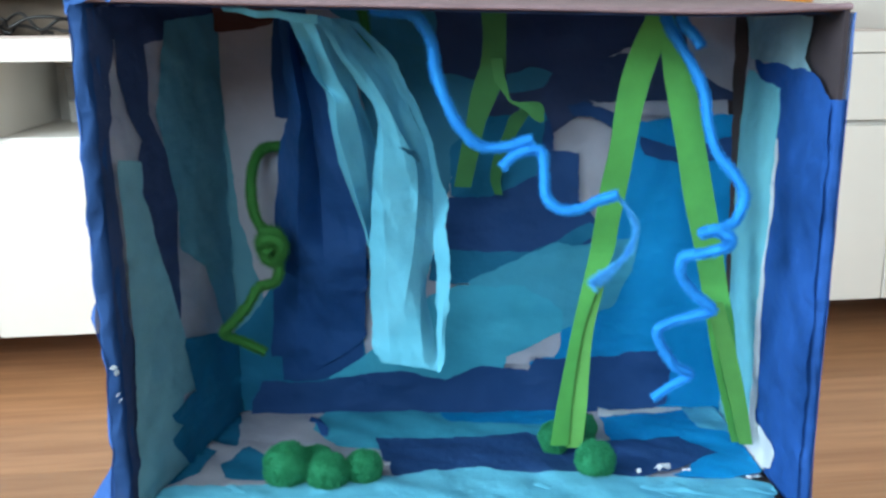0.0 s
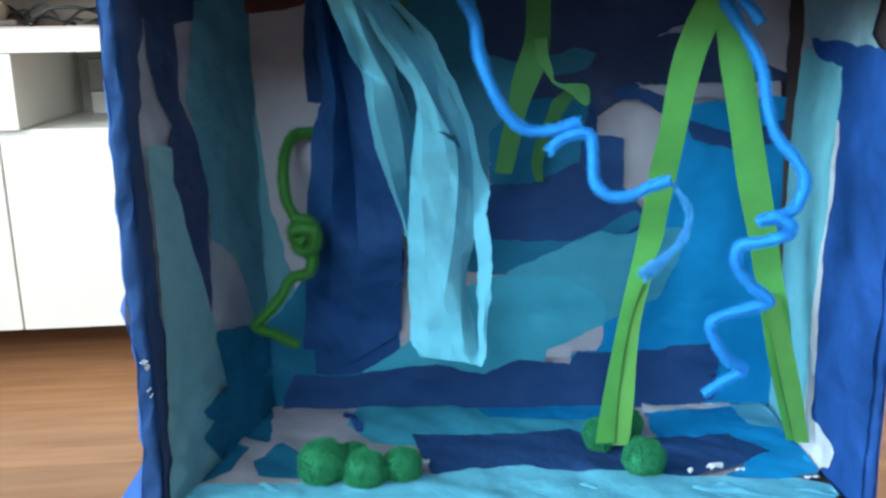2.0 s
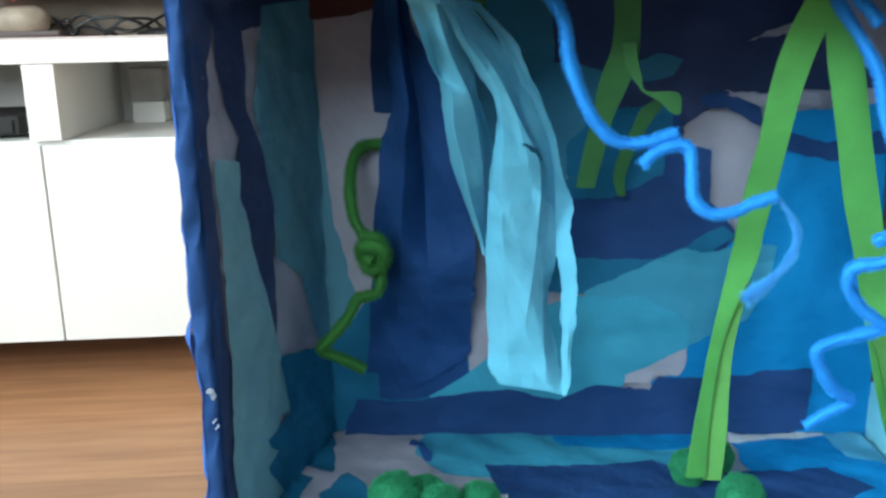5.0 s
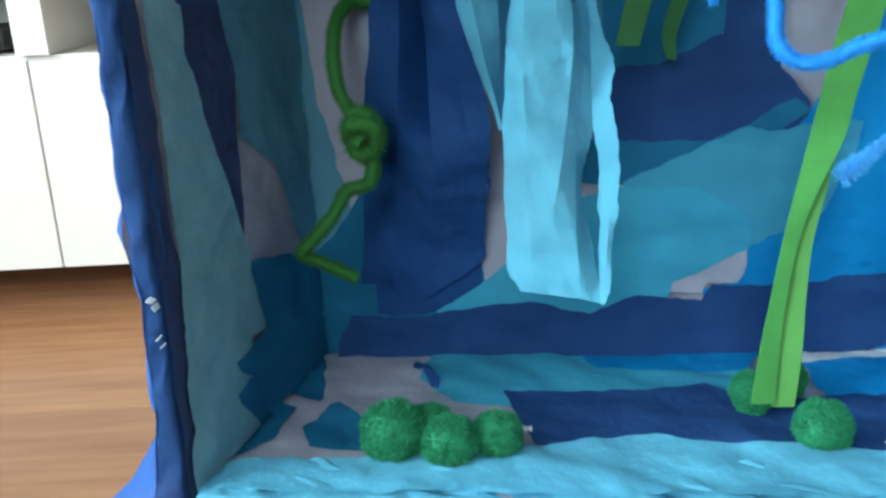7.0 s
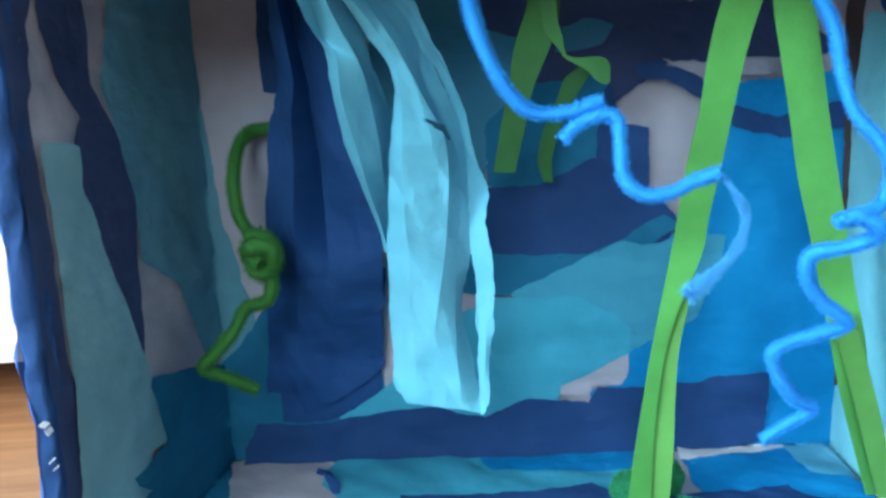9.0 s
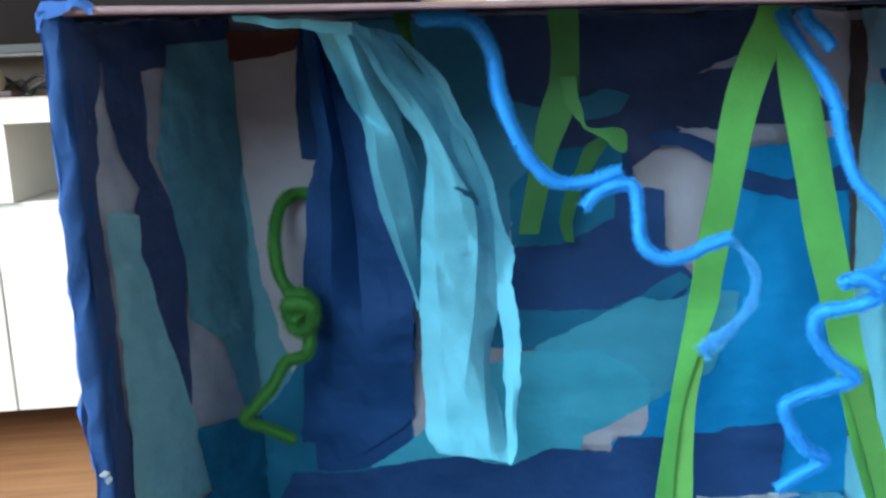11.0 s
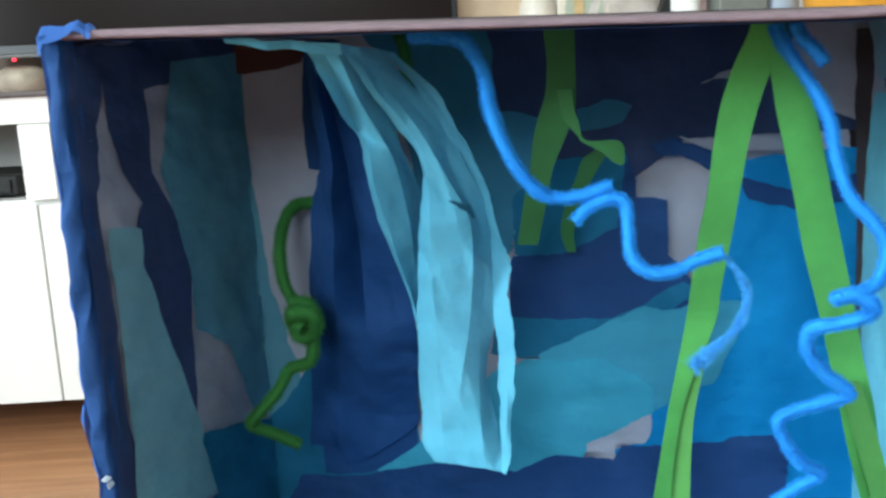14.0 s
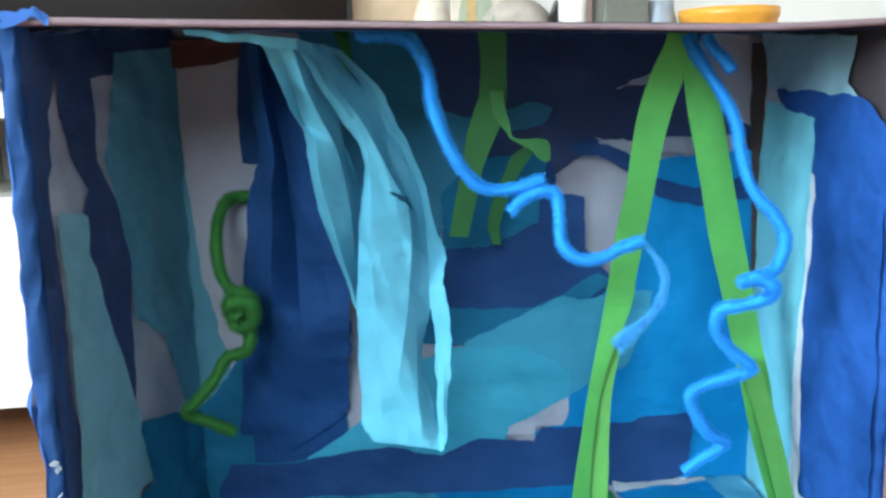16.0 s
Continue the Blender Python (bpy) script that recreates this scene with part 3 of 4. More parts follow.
STRIP_L1 = [
    ((111, 58, 263), (121, 58, 263)),
    ((109, 58, 255), (120, 58, 254)),
    ((104, 60, 243), (120, 60, 243)),
    ((100, 64, 228), (116, 64, 228)),
    ((98, 70, 210), (113, 70, 210)),
    ((97, 77, 188), (111, 77, 188)),
    ((94, 84, 165), (109, 84, 165)),
    ((92, 90, 141), (106, 90, 141)),
    ((90, 93, 123), (104, 93, 123)),
    ((85, 90, 100), (94, 90, 100)),
    ((80, 84, 81), (87, 86, 80)),
    ((75, 77, 59), (82, 79, 58)),
    ((70, 70, 37), (79, 73, 36)),
    ((66, 63, 16), (77, 67, 14)),
]
STRIP_L2 = [
    ((93, 95, 126), (104, 95, 126)),
    ((89, 93, 102), (99, 92, 103)),
    ((85, 88, 80), (93, 86, 80)),
    ((82, 81, 57), (90, 79, 58)),
    ((79, 74, 35), (88, 72, 36)),
    ((76, 68, 12), (85, 66, 13)),
]
STRIP_R1 = [
    ((115, 58, 263), (123, 58, 263)),
    ((116, 58, 254), (125, 58, 254)),
    ((119, 60, 240), (132, 60, 240)),
    ((122, 63, 225), (138, 63, 225)),
    ((127, 67, 207), (143, 67, 207)),
    ((133, 72, 185), (149, 72, 185)),
    ((139, 76, 159), (156, 76, 159)),
    ((146, 77, 133), (162, 77, 133)),
    ((151, 76, 110), (166, 76, 110)),
    ((155, 72, 88), (171, 74, 87)),
    ((159, 68, 65), (174, 72, 64)),
    ((164, 64, 43), (180, 70, 40)),
    ((170, 60, 19), (183, 66, 16)),
]
STRIP_R2 = [
    ((153, 70, 100), (163, 70, 100)),
    ((160, 64, 74), (170, 64, 73)),
    ((166, 59, 48), (176, 60, 47)),
    ((173, 55, 20), (181, 57, 19)),
]
STRIP_B1 = [
    ((26, 84, 269), (39, 87, 269)),
    ((26, 84, 261), (40, 87, 261)),
    ((27, 84, 249), (40, 87, 249)),
    ((26, 85, 234), (40, 88, 234)),
    ((23, 86, 225), (39, 89, 225)),
    ((20, 89, 214), (35, 92, 214)),
    ((18, 93, 199), (29, 96, 199)),
    ((15, 97, 185), (26, 100, 184)),
    ((11, 102, 162), (21, 105, 161)),
]
STRIP_B2 = [
    ((26, 86, 236), (38, 84, 236)),
    ((31, 87, 227), (39, 85, 227)),
    ((36, 88, 220), (41, 87, 221)),
    ((40, 88, 215), (42, 88, 216)),
    ((42, 89, 212), (43, 88, 213)),
    ((47, 89, 209), (47, 88, 212)),
    ((52, 90, 206), (51, 88, 212)),
    ((56, 91, 202), (56, 89, 212)),
    ((60, 92, 200), (60, 90, 211)),
    ((62, 92, 201), (62, 91, 208)),
]
STRIP_B3 = [
    ((49, 90, 208), (56, 92, 208)),
    ((43, 96, 203), (53, 100, 202)),
    ((40, 104, 193), (48, 108, 192)),
    ((35, 114, 179), (43, 118, 178)),
    ((33, 122, 164), (40, 126, 163)),
    ((36, 126, 153), (41, 130, 152)),
]


# ---- room ----
OAK, _nt, _p, _ = nodes("oak_laminate")
_c = mixed(_nt, noise_fac(_nt, 3.0, 6, (1.0, 14, 1), 0.3, 0.7), (0.29, 0.128, 0.058), (0.44, 0.225, 0.112))
_oi = _nt.nodes.new("ShaderNodeObjectInfo")
_hs = _nt.nodes.new("ShaderNodeHueSaturation")
_mr = _nt.nodes.new("ShaderNodeMapRange")
_mr.inputs[3].default_value, _mr.inputs[4].default_value = 0.82, 1.12
_nt.links.new(_oi.outputs["Random"], _mr.inputs[0])
_nt.links.new(_mr.outputs[0], _hs.inputs["Value"])
_nt.links.new(_c, _hs.inputs["Color"])
_nt.links.new(_hs.outputs[0], _p.inputs["Base Color"])
_p.inputs["Roughness"].default_value = 0.42
bump(_nt, _p, noise_fac(_nt, 8, 5, (1, 22, 1)), 0.08, 0.002)
PAINT = plain("white_wall_paint", (0.80, 0.78, 0.75), 0.85, vary=0.03, scale=4, bumps=0.08)
# dark tone chosen for the unseen walls, to hold down fill in the box
TAUPE = plain("bounce_cut_taupe", (0.24, 0.225, 0.21), 0.85, vary=0.05, scale=3, bumps=0.08)
LACQUER = plain("white_lacquer", (0.76, 0.74, 0.70), 0.38, vary=0.02, scale=6, bumps=0.02)
TOPWOOD = plain("pale_pink_beige_top", (0.55, 0.44, 0.40), 0.5, vary=0.06, scale=12, bumps=0.05)
BLACK = plain("black_plastic", (0.012, 0.012, 0.013), 0.35, vary=0.1, scale=40, bumps=0.05)
DULL_BLACK = plain("dull_black_plastic", (0.016, 0.015, 0.015), 0.8, vary=0.1, scale=40, bumps=0.05)
SCREEN = plain("dark_glossy_screen", (0.013, 0.009, 0.008), 0.22, vary=0.05, scale=5, bumps=0)
SCREEN.node_tree.nodes["Principled BSDF"].inputs["Specular IOR Level"].default_value = 0.05
GREYP = plain("grey_plastic", (0.30, 0.29, 0.28), 0.5)
CREAM = plain("cream_ceramic", (0.62, 0.55, 0.46), 0.4)
ORANGE = plain("orange_glazed_pot", (0.86, 0.40, 0.05), 0.35, vary=0.18, scale=7, bumps=0.05)
SLATE = plain("grey_green_box", (0.16, 0.17, 0.15), 0.6)
BLUEGREY = plain("blue_grey_ceramic", (0.30, 0.35, 0.42), 0.45)
PINK = plain("pale_pink_card", (0.75, 0.55, 0.53), 0.6)
SAGE = plain("sage_print", (0.36, 0.40, 0.30), 0.6)
OCHRE = plain("ochre_print", (0.52, 0.36, 0.17), 0.6)
TANWOOD = plain("tan_wood", (0.52, 0.38, 0.25), 0.55, vary=0.15, scale=10)
RED_LED, _nt, _p, _ = nodes("red_standby_light")
_p.inputs["Base Color"].default_value = (0.5, 0.01, 0.02, 1)
_p.inputs["Emission Color"].default_value = (1, 0.03, 0.06, 1)
_p.inputs["Emission Strength"].default_value = 2.5

U0, U1, V0, V1, RH = -1.5, 3.4, -3.3, 0.425, 2.5


def setting(name, bm, material, label="", category=""):
    ob = part(name, bm, material, None, label)
    ob.matrix_world = ROOM
    WORLD_OF[ob] = ROOM.copy()
    return tagged(ob, label, category, kind="structure")


floor_ob = setting("floor", block(U0, U1, V0, V1, -0.06, -0.008, 0), OAK, "oak laminate floor of long planks", "floor")
setting("wall_north", block(U0 - 0.1, U1 + 0.1, V1, V1 + 0.12, -0.06, RH, 0), PAINT, "plain white painted wall behind the cabinet", "wall")
# unseen wall, kept white to bounce fill onto the box's left side
setting("wall_east", block(U1, U1 + 0.12, V0, V1, -0.06, RH, 0), PAINT, "plain white painted wall", "wall")
setting("ceiling", block(U0 - 0.1, U1 + 0.1, V0 - 0.1, V1 + 0.1, RH, RH + 0.1, 0), PAINT, "plain white painted ceiling", "ceiling")


def wall_with_hole(name, axis, at, lo, hi, a0, a1, z0, z1, away):
    bm = bmesh.new()
    for p0, p1, q0, q1 in ((lo, a0, -0.06, RH), (a1, hi, -0.06, RH), (a0, a1, -0.06, z0), (a0, a1, z1, RH)):
        if axis == "u":
            block(at - away, at, p0, p1, q0, q1, 0, bm)
        else:
            block(p0, p1, at - away, at, q0, q1, 0, bm)
    return setting(name, bm, TAUPE, "taupe painted wall with a window opening", "wall")


wall_with_hole("wall_west", "u", U0, V0, V1, WIN_V - 0.8, WIN_V + 0.8, WIN_Z - 0.77, WIN_Z + 0.77, 0.12)
# unseen wall; its opening is made up for the added fill lamp
wall_with_hole("wall_south", "v", V0, U0, U1, SIDE_U - 0.8, SIDE_U + 0.8, SIDE_Z - 0.4, SIDE_Z + 0.4, 0.12)


def plank(name, length, width):
    return block(0, length, 0, width - 0.0005, -0.008, 0, 0.0005)


_me = None
for i in range(20):
    v = V0 + 0.02 + i * 0.193
    u = U0 - [0.0, 0.12, 0.05, 0.17][i % 4]
    while u < U1 - 0.05:
        a, b = max(u, U0 + 0.002), min(u + 2.2, U1 - 0.002)
        if b - a > 0.03 and v < V1 - 0.2:
            if _me is None:
                _me = bpy.data.meshes.new("plank")
                _b = plank("plank", 2.198, 0.193)
                _b.to_mesh(_me)
                _b.free()
                _me.materials.append(OAK)
            ob = new("plank", _me)
            ob.parent = floor_ob
            ob.location = (a, v, 0)
            ob.scale = ((b - a) / 2.2, 1, 1)
        u += 2.2


# ---- media cabinet ----
def media_cabinet():
    c = thing("media_cabinet", "long white lacquered media cabinet with doors below open shelf compartments", "media cabinet", ROOM)
    D = 0.42
    part("top", block(-0.95, 2.45, -0.004, D, 0.614, 0.655, 0.002), [LACQUER], c)
    part("top_surface", block(-0.948, 2.448, 0.006, D - 0.004, 0.6555, 0.6595, 0.001), TOPWOOD, c, "pale pinkish beige cabinet top")
    part("bottom_board", block(-0.95, 2.45, 0.018, D, 0.098, 0.116, 0.001), LACQUER, c)
    part("shelf_board", block(-0.95, 2.45, 0.018, D, 0.458, 0.476, 0.001), LACQUER, c)
    part("back_board", block(-0.95, 2.45, D - 0.012, D - 0.002, 0.117, 0.613, 0), LACQUER, c)
    for u0, u1 in ((-0.95, -0.92), (-0.62, -0.585), (-0.02, 0.036), (0.60, 0.636), (1.20, 1.236), (1.80, 1.836), (2.42, 2.45)):
        part("partition", block(u0, u1, 0.0, D - 0.013, 0.477, 0.613, 0.001), LACQUER, c)
        part("partition", block(u0 + 0.008, u1 - 0.008, 0.018, D - 0.013, 0.117, 0.457, 0.001), LACQUER, c)
    for u0 in (-0.603, -0.0015, 0.6, 1.2015, 1.803):
        d = part("door", block(u0 + 0.0015, u0 + 0.5995, -0.002, 0.016, 0.097, 0.468, 0.0015), LACQUER, c, "smooth white push-open door")
    part("door", block(-0.948, -0.6045, -0.002, 0.016, 0.097, 0.468, 0.0015), LACQUER, c, "smooth white push-open door")
    for u0 in (1.2375, 1.8375):
        part("flap", block(u0, u0 + 0.56, -0.001, 0.016, 0.479, 0.612, 0.0015), LACQUER, c, "closed white flap")
    part("wall_rail", block(-0.94, 2.44, D - 0.03, D + 0.004, 0.05, 0.0975, 0.001), LACQUER, c, "rail that carries the cabinet on the wall")
    return c


media_cabinet()
CT = 0.660


def put(name, label, category, u, v, z, turn=0, group=""):
    m = ROOM @ pose(u, v, z, 0, 0, turn)
    return thing(name, label, category, m, group)


def television():
    t = put("television", "large flat black television standing on the white cabinet", "television", 0.275, 0.25, CT)
    W, Z0, Z1 = 0.515, 0.084, 0.69
    part("casing", block(-W, W, 0.0, 0.05, Z0, Z1, 0.006), BLACK, t)
    part("screen", block(-W + 0.012, W - 0.012, -0.003, 0.004, Z0 + 0.022, Z1 - 0.012, 0.001), SCREEN, t, "switched-off dark glossy screen")
    part("lower_trim", block(-W + 0.002, W - 0.002, -0.006, 0.004, Z0 - 0.003, Z0 + 0.004, 0.002), plain("dark_grey_trim", (0.10, 0.095, 0.09), 0.45), t, "thin dark grey trim line")
    part("standby_light", block(-0.389, -0.382, -0.009, -0.003, Z0 - 0.009, Z0 - 0.0035, 0.001), RED_LED, t, "small red standby light")
    bm = lathe([(0.10, 0.0), (0.10, 0.008), (0.085, 0.014), (0.02, 0.02)], 40)
    bmesh.ops.scale(bm, vec=(1.5, 0.8, 1), verts=bm.verts)
    part("foot", bm, BLACK, t, smooth=True)
    part("neck", block(-0.04, 0.04, 0.0, 0.03, 0.012, 0.12, 0.004), BLACK, t)


television()


def tube(pts, r, mat, name):
    cu = bpy.data.curves.new(name, "CURVE")
    cu.dimensions, cu.bevel_depth, cu.bevel_resolution = "3D", r, 2
    sp = cu.splines.new("POLY")
    q = spline(pts, len(pts) * 8)
    sp.points.add(len(q) - 1)
    for a, b in zip(sp.points, q):
        a.co = (*b, 1)
    cu.materials.append(mat)
    return cu


for k in range(7):
    rnd = random.Random(k + 40)
    u = -0.30 + k * 0.085
    pts = [(u + i * 0.045 + rnd.uniform(-0.02, 0.02), 0.31 + rnd.uniform(-0.04, 0.03), CT + 0.006 + abs(math.sin(i * 1.3 + k)) * rnd.uniform(0.01, 0.055)) for i in range(7)]
    pts[0] = (pts[0][0], 0.33, CT + 0.005)
    pts[-1] = (pts[-1][0], 0.33, CT + 0.005)
    ob = new("cable", tube(pts, 0.0035, BLACK, "cable"))
    ob.matrix_world = ROOM
    tagged(ob, "thin black cable lying loose on the cabinet top", "cable", "cables under the television")

# added thin brown panel that darkens the wall strip below the television
_t = put("wall_darkening_panel", "long low brown wooden box standing behind the television foot", "box", -0.1, 0.39, CT)
part("body", block(-0.80, 0.85, -0.01, 0.012, 0, 0.11, 0.003), plain("dull_brown_panel", (0.20, 0.15, 0.11), 0.6, vary=0.2, scale=9), _t)
_t = put("ceramic_dish", "pale cream rounded dish standing before the cables", "dish", -0.108, 0.27, CT)
_b = lathe([(0.004, 0), (0.03, 0.004), (0.050, 0.022), (0.054, 0.04), (0.046, 0.056), (0.028, 0.064), (0.026, 0.06), (0.04, 0.045), (0.02, 0.008), (0.004, 0.006)], 36)
part("bowl", _b, plain("tan_stoneware", (0.36, 0.29, 0.22), 0.6, vary=0.25, scale=18), _t, smooth=True)
_t = put("remote_control", "dark brown remote control lying on the cabinet top", "remote control", -0.04, 0.07, CT)
part("body", block(-0.11, 0.08, -0.025, 0.025, 0, 0.012, 0.004), plain("dark_brown_plastic", (0.06, 0.035, 0.03), 0.5), _t)
_t = put("media_player", "dark grey media player box in the open compartment", "media player", -0.28, 0.2, 0.4765)
part("body", block(-0.24, 0.22, -0.14, 0.14, 0.006, 0.042, 0.006), DULL_BLACK, _t)
part("front_panel", block(-0.23, 0.21, -0.145, -0.141, 0.012, 0.036, 0.001), DULL_BLACK, _t, "dull dark front panel")
for _x in (-0.18, 0.16):
    part("foot", block(_x - 0.015, _x + 0.015, -0.1, 0.1, 0, 0.0058, 0.001), BLACK, _t)
_t = put("router", "small dark grey box at the back of the open compartment", "router", 0.11, 0.36, 0.4765)
part("body", block(-0.036, 0.036, -0.03, 0.03, 0.046, 0.118, 0.004), GREYP, _t)
part("stand", block(-0.034, 0.034, -0.028, 0.028, 0, 0.0455, 0.003), LACQUER, _t)


def uv_of(x, y):
    p = ROOM.inverted() @ Vector((x, y, 0))
    return p.x, p.y


def ornaments():
    u, v = uv_of(-0.045, 2.16)
    t = put("wooden_box", "tall tan wooden box standing beside the television", "box", u, v, CT)
    part("body", block(-0.075, 0.075, -0.03, 0.05, 0, 0.30, 0.003), TANWOOD, t)
    u, v = uv_of(0.06, 2.13)
    t = put("vase", "small cream grey vase with rounded sides", "vase", u, v, CT)
    part("body", lathe([(0.024, 0), (0.034, 0.03), (0.042, 0.08), (0.04, 0.13), (0.028, 0.17), (0.022, 0.19), (0.026, 0.20)], 32), CREAM, t, smooth=True)
    u, v = uv_of(0.155, 2.12)
    t = put("picture_frame", "picture frame with a cream border and an earth-toned abstract print", "picture frame", u, v, CT, 3)
    part("frame", block(-0.055, 0.055, 0, 0.014, 0, 0.22, 0.003), CREAM, t)
    bm = lathe([(0.001, 0), (0.04, 0), (0.04, 0.002), (0.001, 0.002)], 32)
    bmesh.ops.transform(bm, matrix=pose(0, -0.0005, 0.12, 90, 0, 0) @ Matrix.Diagonal((1, 2.1, 1, 1)), verts=bm.verts)
    part("mat", bm, SAGE, t, "oval grey green print")
    part("print", block(-0.022, -0.002, -0.005, -0.003, 0.05, 0.19, 0), OCHRE, t, "ochre stripe of the print")
    u, v = uv_of(0.262, 2.14)
    t = put("plate", "grey beige round plate leaning upright", "plate", u, v, CT)
    bm = lathe([(0.002, 0), (0.05, 0.0), (0.085, 0.012), (0.088, 0.016), (0.05, 0.006), (0.002, 0.005)], 40)
    bmesh.ops.transform(bm, matrix=pose(0, 0.0, 0.0865, 84, 0, 0) @ pose(-0.02, 0, 0), verts=bm.verts)
    part("dish", bm, plain("greige_ceramic", (0.48, 0.42, 0.37), 0.45), t, smooth=True)
    u, v = uv_of(0.315, 2.10)
    t = put("wedge_stand", "small dark triangular stand", "stand", u, v, CT)
    bm = bmesh.new()
    vs = [bm.verts.new(q) for q in ((-0.05, 0, 0), (0.012, 0, 0), (0.012, 0, 0.165), (-0.05, 0.03, 0), (0.012, 0.03, 0), (0.012, 0.03, 0.165))]
    for f in ((0, 1, 2), (5, 4, 3), (0, 3, 4, 1), (1, 4, 5, 2), (2, 5, 3, 0)):
        bm.faces.new([vs[i] for i in f])
    part("body", bm, BLACK, t)
    u, v = uv_of(0.357, 2.10)
    t = put("candle", "thick plain white pillar candle", "candle", u, v, CT)
    part("wax", lathe([(0.027, 0), (0.029, 0.004), (0.029, 0.24), (0.024, 0.245), (0.006, 0.243)], 32), plain("white_wax", (0.85, 0.83, 0.78), 0.5, vary=0.03), t, smooth=True)
    u, v = uv_of(0.40, 2.14)
    t = put("card", "pale pink greeting card standing folded", "card", u, v, CT)
    part("front", block(-0.02, 0.02, 0, 0.003, 0, 0.24, 0), PINK, t)
    part("back", block(-0.02, 0.02, 0.03, 0.033, 0, 0.24, 0), PINK, t)
    u, v = uv_of(0.462, 2.10)
    t = put("storage_tin", "dark grey green square tin", "tin", u, v, CT)
    part("body", block(-0.05, 0.05, -0.03, 0.05, 0, 0.17, 0.006), SLATE, t)
    part("lid", block(-0.051, 0.051, -0.031, 0.051, 0.1705, 0.20, 0.006), PINK, t, "pale pink lid")
    u, v = uv_of(0.548, 2.12)
    t = put("jar", "blue grey ceramic jar", "jar", u, v, CT)
    part("body", lathe([(0.03, 0), (0.036, 0.01), (0.037, 0.12), (0.03, 0.145), (0.031, 0.16)], 32), BLUEGREY, t, smooth=True)
    u, v = uv_of(0.685, 2.08)
    t = put("flower_pot", "wide bright orange yellow glazed flower pot", "flower pot", u, v, CT)
    part("pot", lathe([(0.075, 0), (0.082, 0.01), (0.099, 0.115), (0.103, 0.12), (0.103, 0.137), (0.094, 0.137), (0.09, 0.12), (0.07, 0.03)], 48), ORANGE, t, smooth=True)


ornaments()


# ---- stool that carries the box ----
def stool():
    s = thing("stool", "small white painted wooden stool under the box", "stool", Matrix.Translation((0.012, 0.70, 0)))
    top = BX.z - 0.0045
    part("seat", block(-0.13, 0.13, -0.155, 0.16, top - 0.022, top, 0.004), LACQUER, s)
    for x in (-0.10, 0.10):
        for y in (-0.12, 0.13):
            part("leg", block(x - 0.014, x + 0.014, y - 0.014, y + 0.014, 0.0, top - 0.0225, 0.003), LACQUER, s)
        part("stretcher", block(x - 0.008, x + 0.008, -0.105, 0.115, 0.14, 0.165, 0.002), LACQUER, s)


stool()


# ---- the painted underwater box ----
def board(name, corners, thick_dir, parent, material=CARD, n=14, wob=0.5, label=""):
    """A sheet of card between four inner corners, with thickness and slight warp."""
    a, b, c, d = [np.array(q, float) for q in corners]
    t = np.array(thick_dir, float)
    verts, faces = [], []
    for s in (0, 1):
        for i in range(n + 1):
            for j in range(n + 1):
                u, v = i / n, j / n
                p = (a * (1 - u) + b * u) * (1 - v) + (d * (1 - u) + c * u) * v
                w = wob * noise.noise(Vector((u * 3, v * 3, len(name)))) * math.sin(math.pi * u) * math.sin(math.pi * v)
                verts.append(B(*(p + t * s + t / np.linalg.norm(t) * abs(w))))
    m = n + 1
    k = m * m
    for i in range(n):
        for j in range(n):
            q = (i * m + j, (i + 1) * m + j, (i + 1) * m + j + 1, i * m + j + 1)
            faces += [q, tuple(x + k for x in reversed(q))]
    rim = [i * m for i in range(m)] + [n * m + j for j in range(1, m)] + [i * m + n for i in range(n - 1, -1, -1)] + list(range(n - 1, 0, -1))
    faces += [(rim[i], rim[(i + 1) % len(rim)], rim[(i + 1) % len(rim)] + k, rim[i] + k) for i in range(len(rim))]
    me = mesh_of(name, verts, faces, material, smooth=False)
    bm = bmesh.new()
    bm.from_mesh(me)
    bmesh.ops.recalc_face_normals(bm, faces=bm.faces)
    bm.to_mesh(me)
    bm.free()
    return child(name, me, parent, label)


box = thing("diorama_box", "open cardboard box on its side, lined with torn blue tissue", "diorama box", Matrix.Translation(B(15, 73, 0)))
T = 2.2
back_panel = board("back_panel", [(xl(146), 146, 0), (xr(146), 146, 0), (xr(146), 146, zc(190, 146) + 1.5), (xl(146), 146, zc(-136, 146) + 1.5)], (0, T, 0), box)
left_panel = board("left_panel", [(xl(0), 0, 6), (xl(148), 148, 0), (xl(148), 148, zc(-136, 148) + 1.5), (xl(0), 1.5, zc(-157) + 1.5)], (-T, 0, 0), box, label="side panel lined with navy, white and teal paper")
right_panel = board("right_panel", [(xr(0), 0, 6), (xr(148), 148, 0), (xr(148), 148, zc(190, 148) + 1.5), (xr(0), 1.5, zc(187) + 1.5)], (T, 0, 0), box)
floor_panel = board("floor_panel", [(xl(0) - T, 0, zf(0)), (xr(0) + T, 0, zf(0)), (xr(148) + T, 148, zf(146)), (xl(148) - T, 148, zf(146))], (0, 0, -T), box)


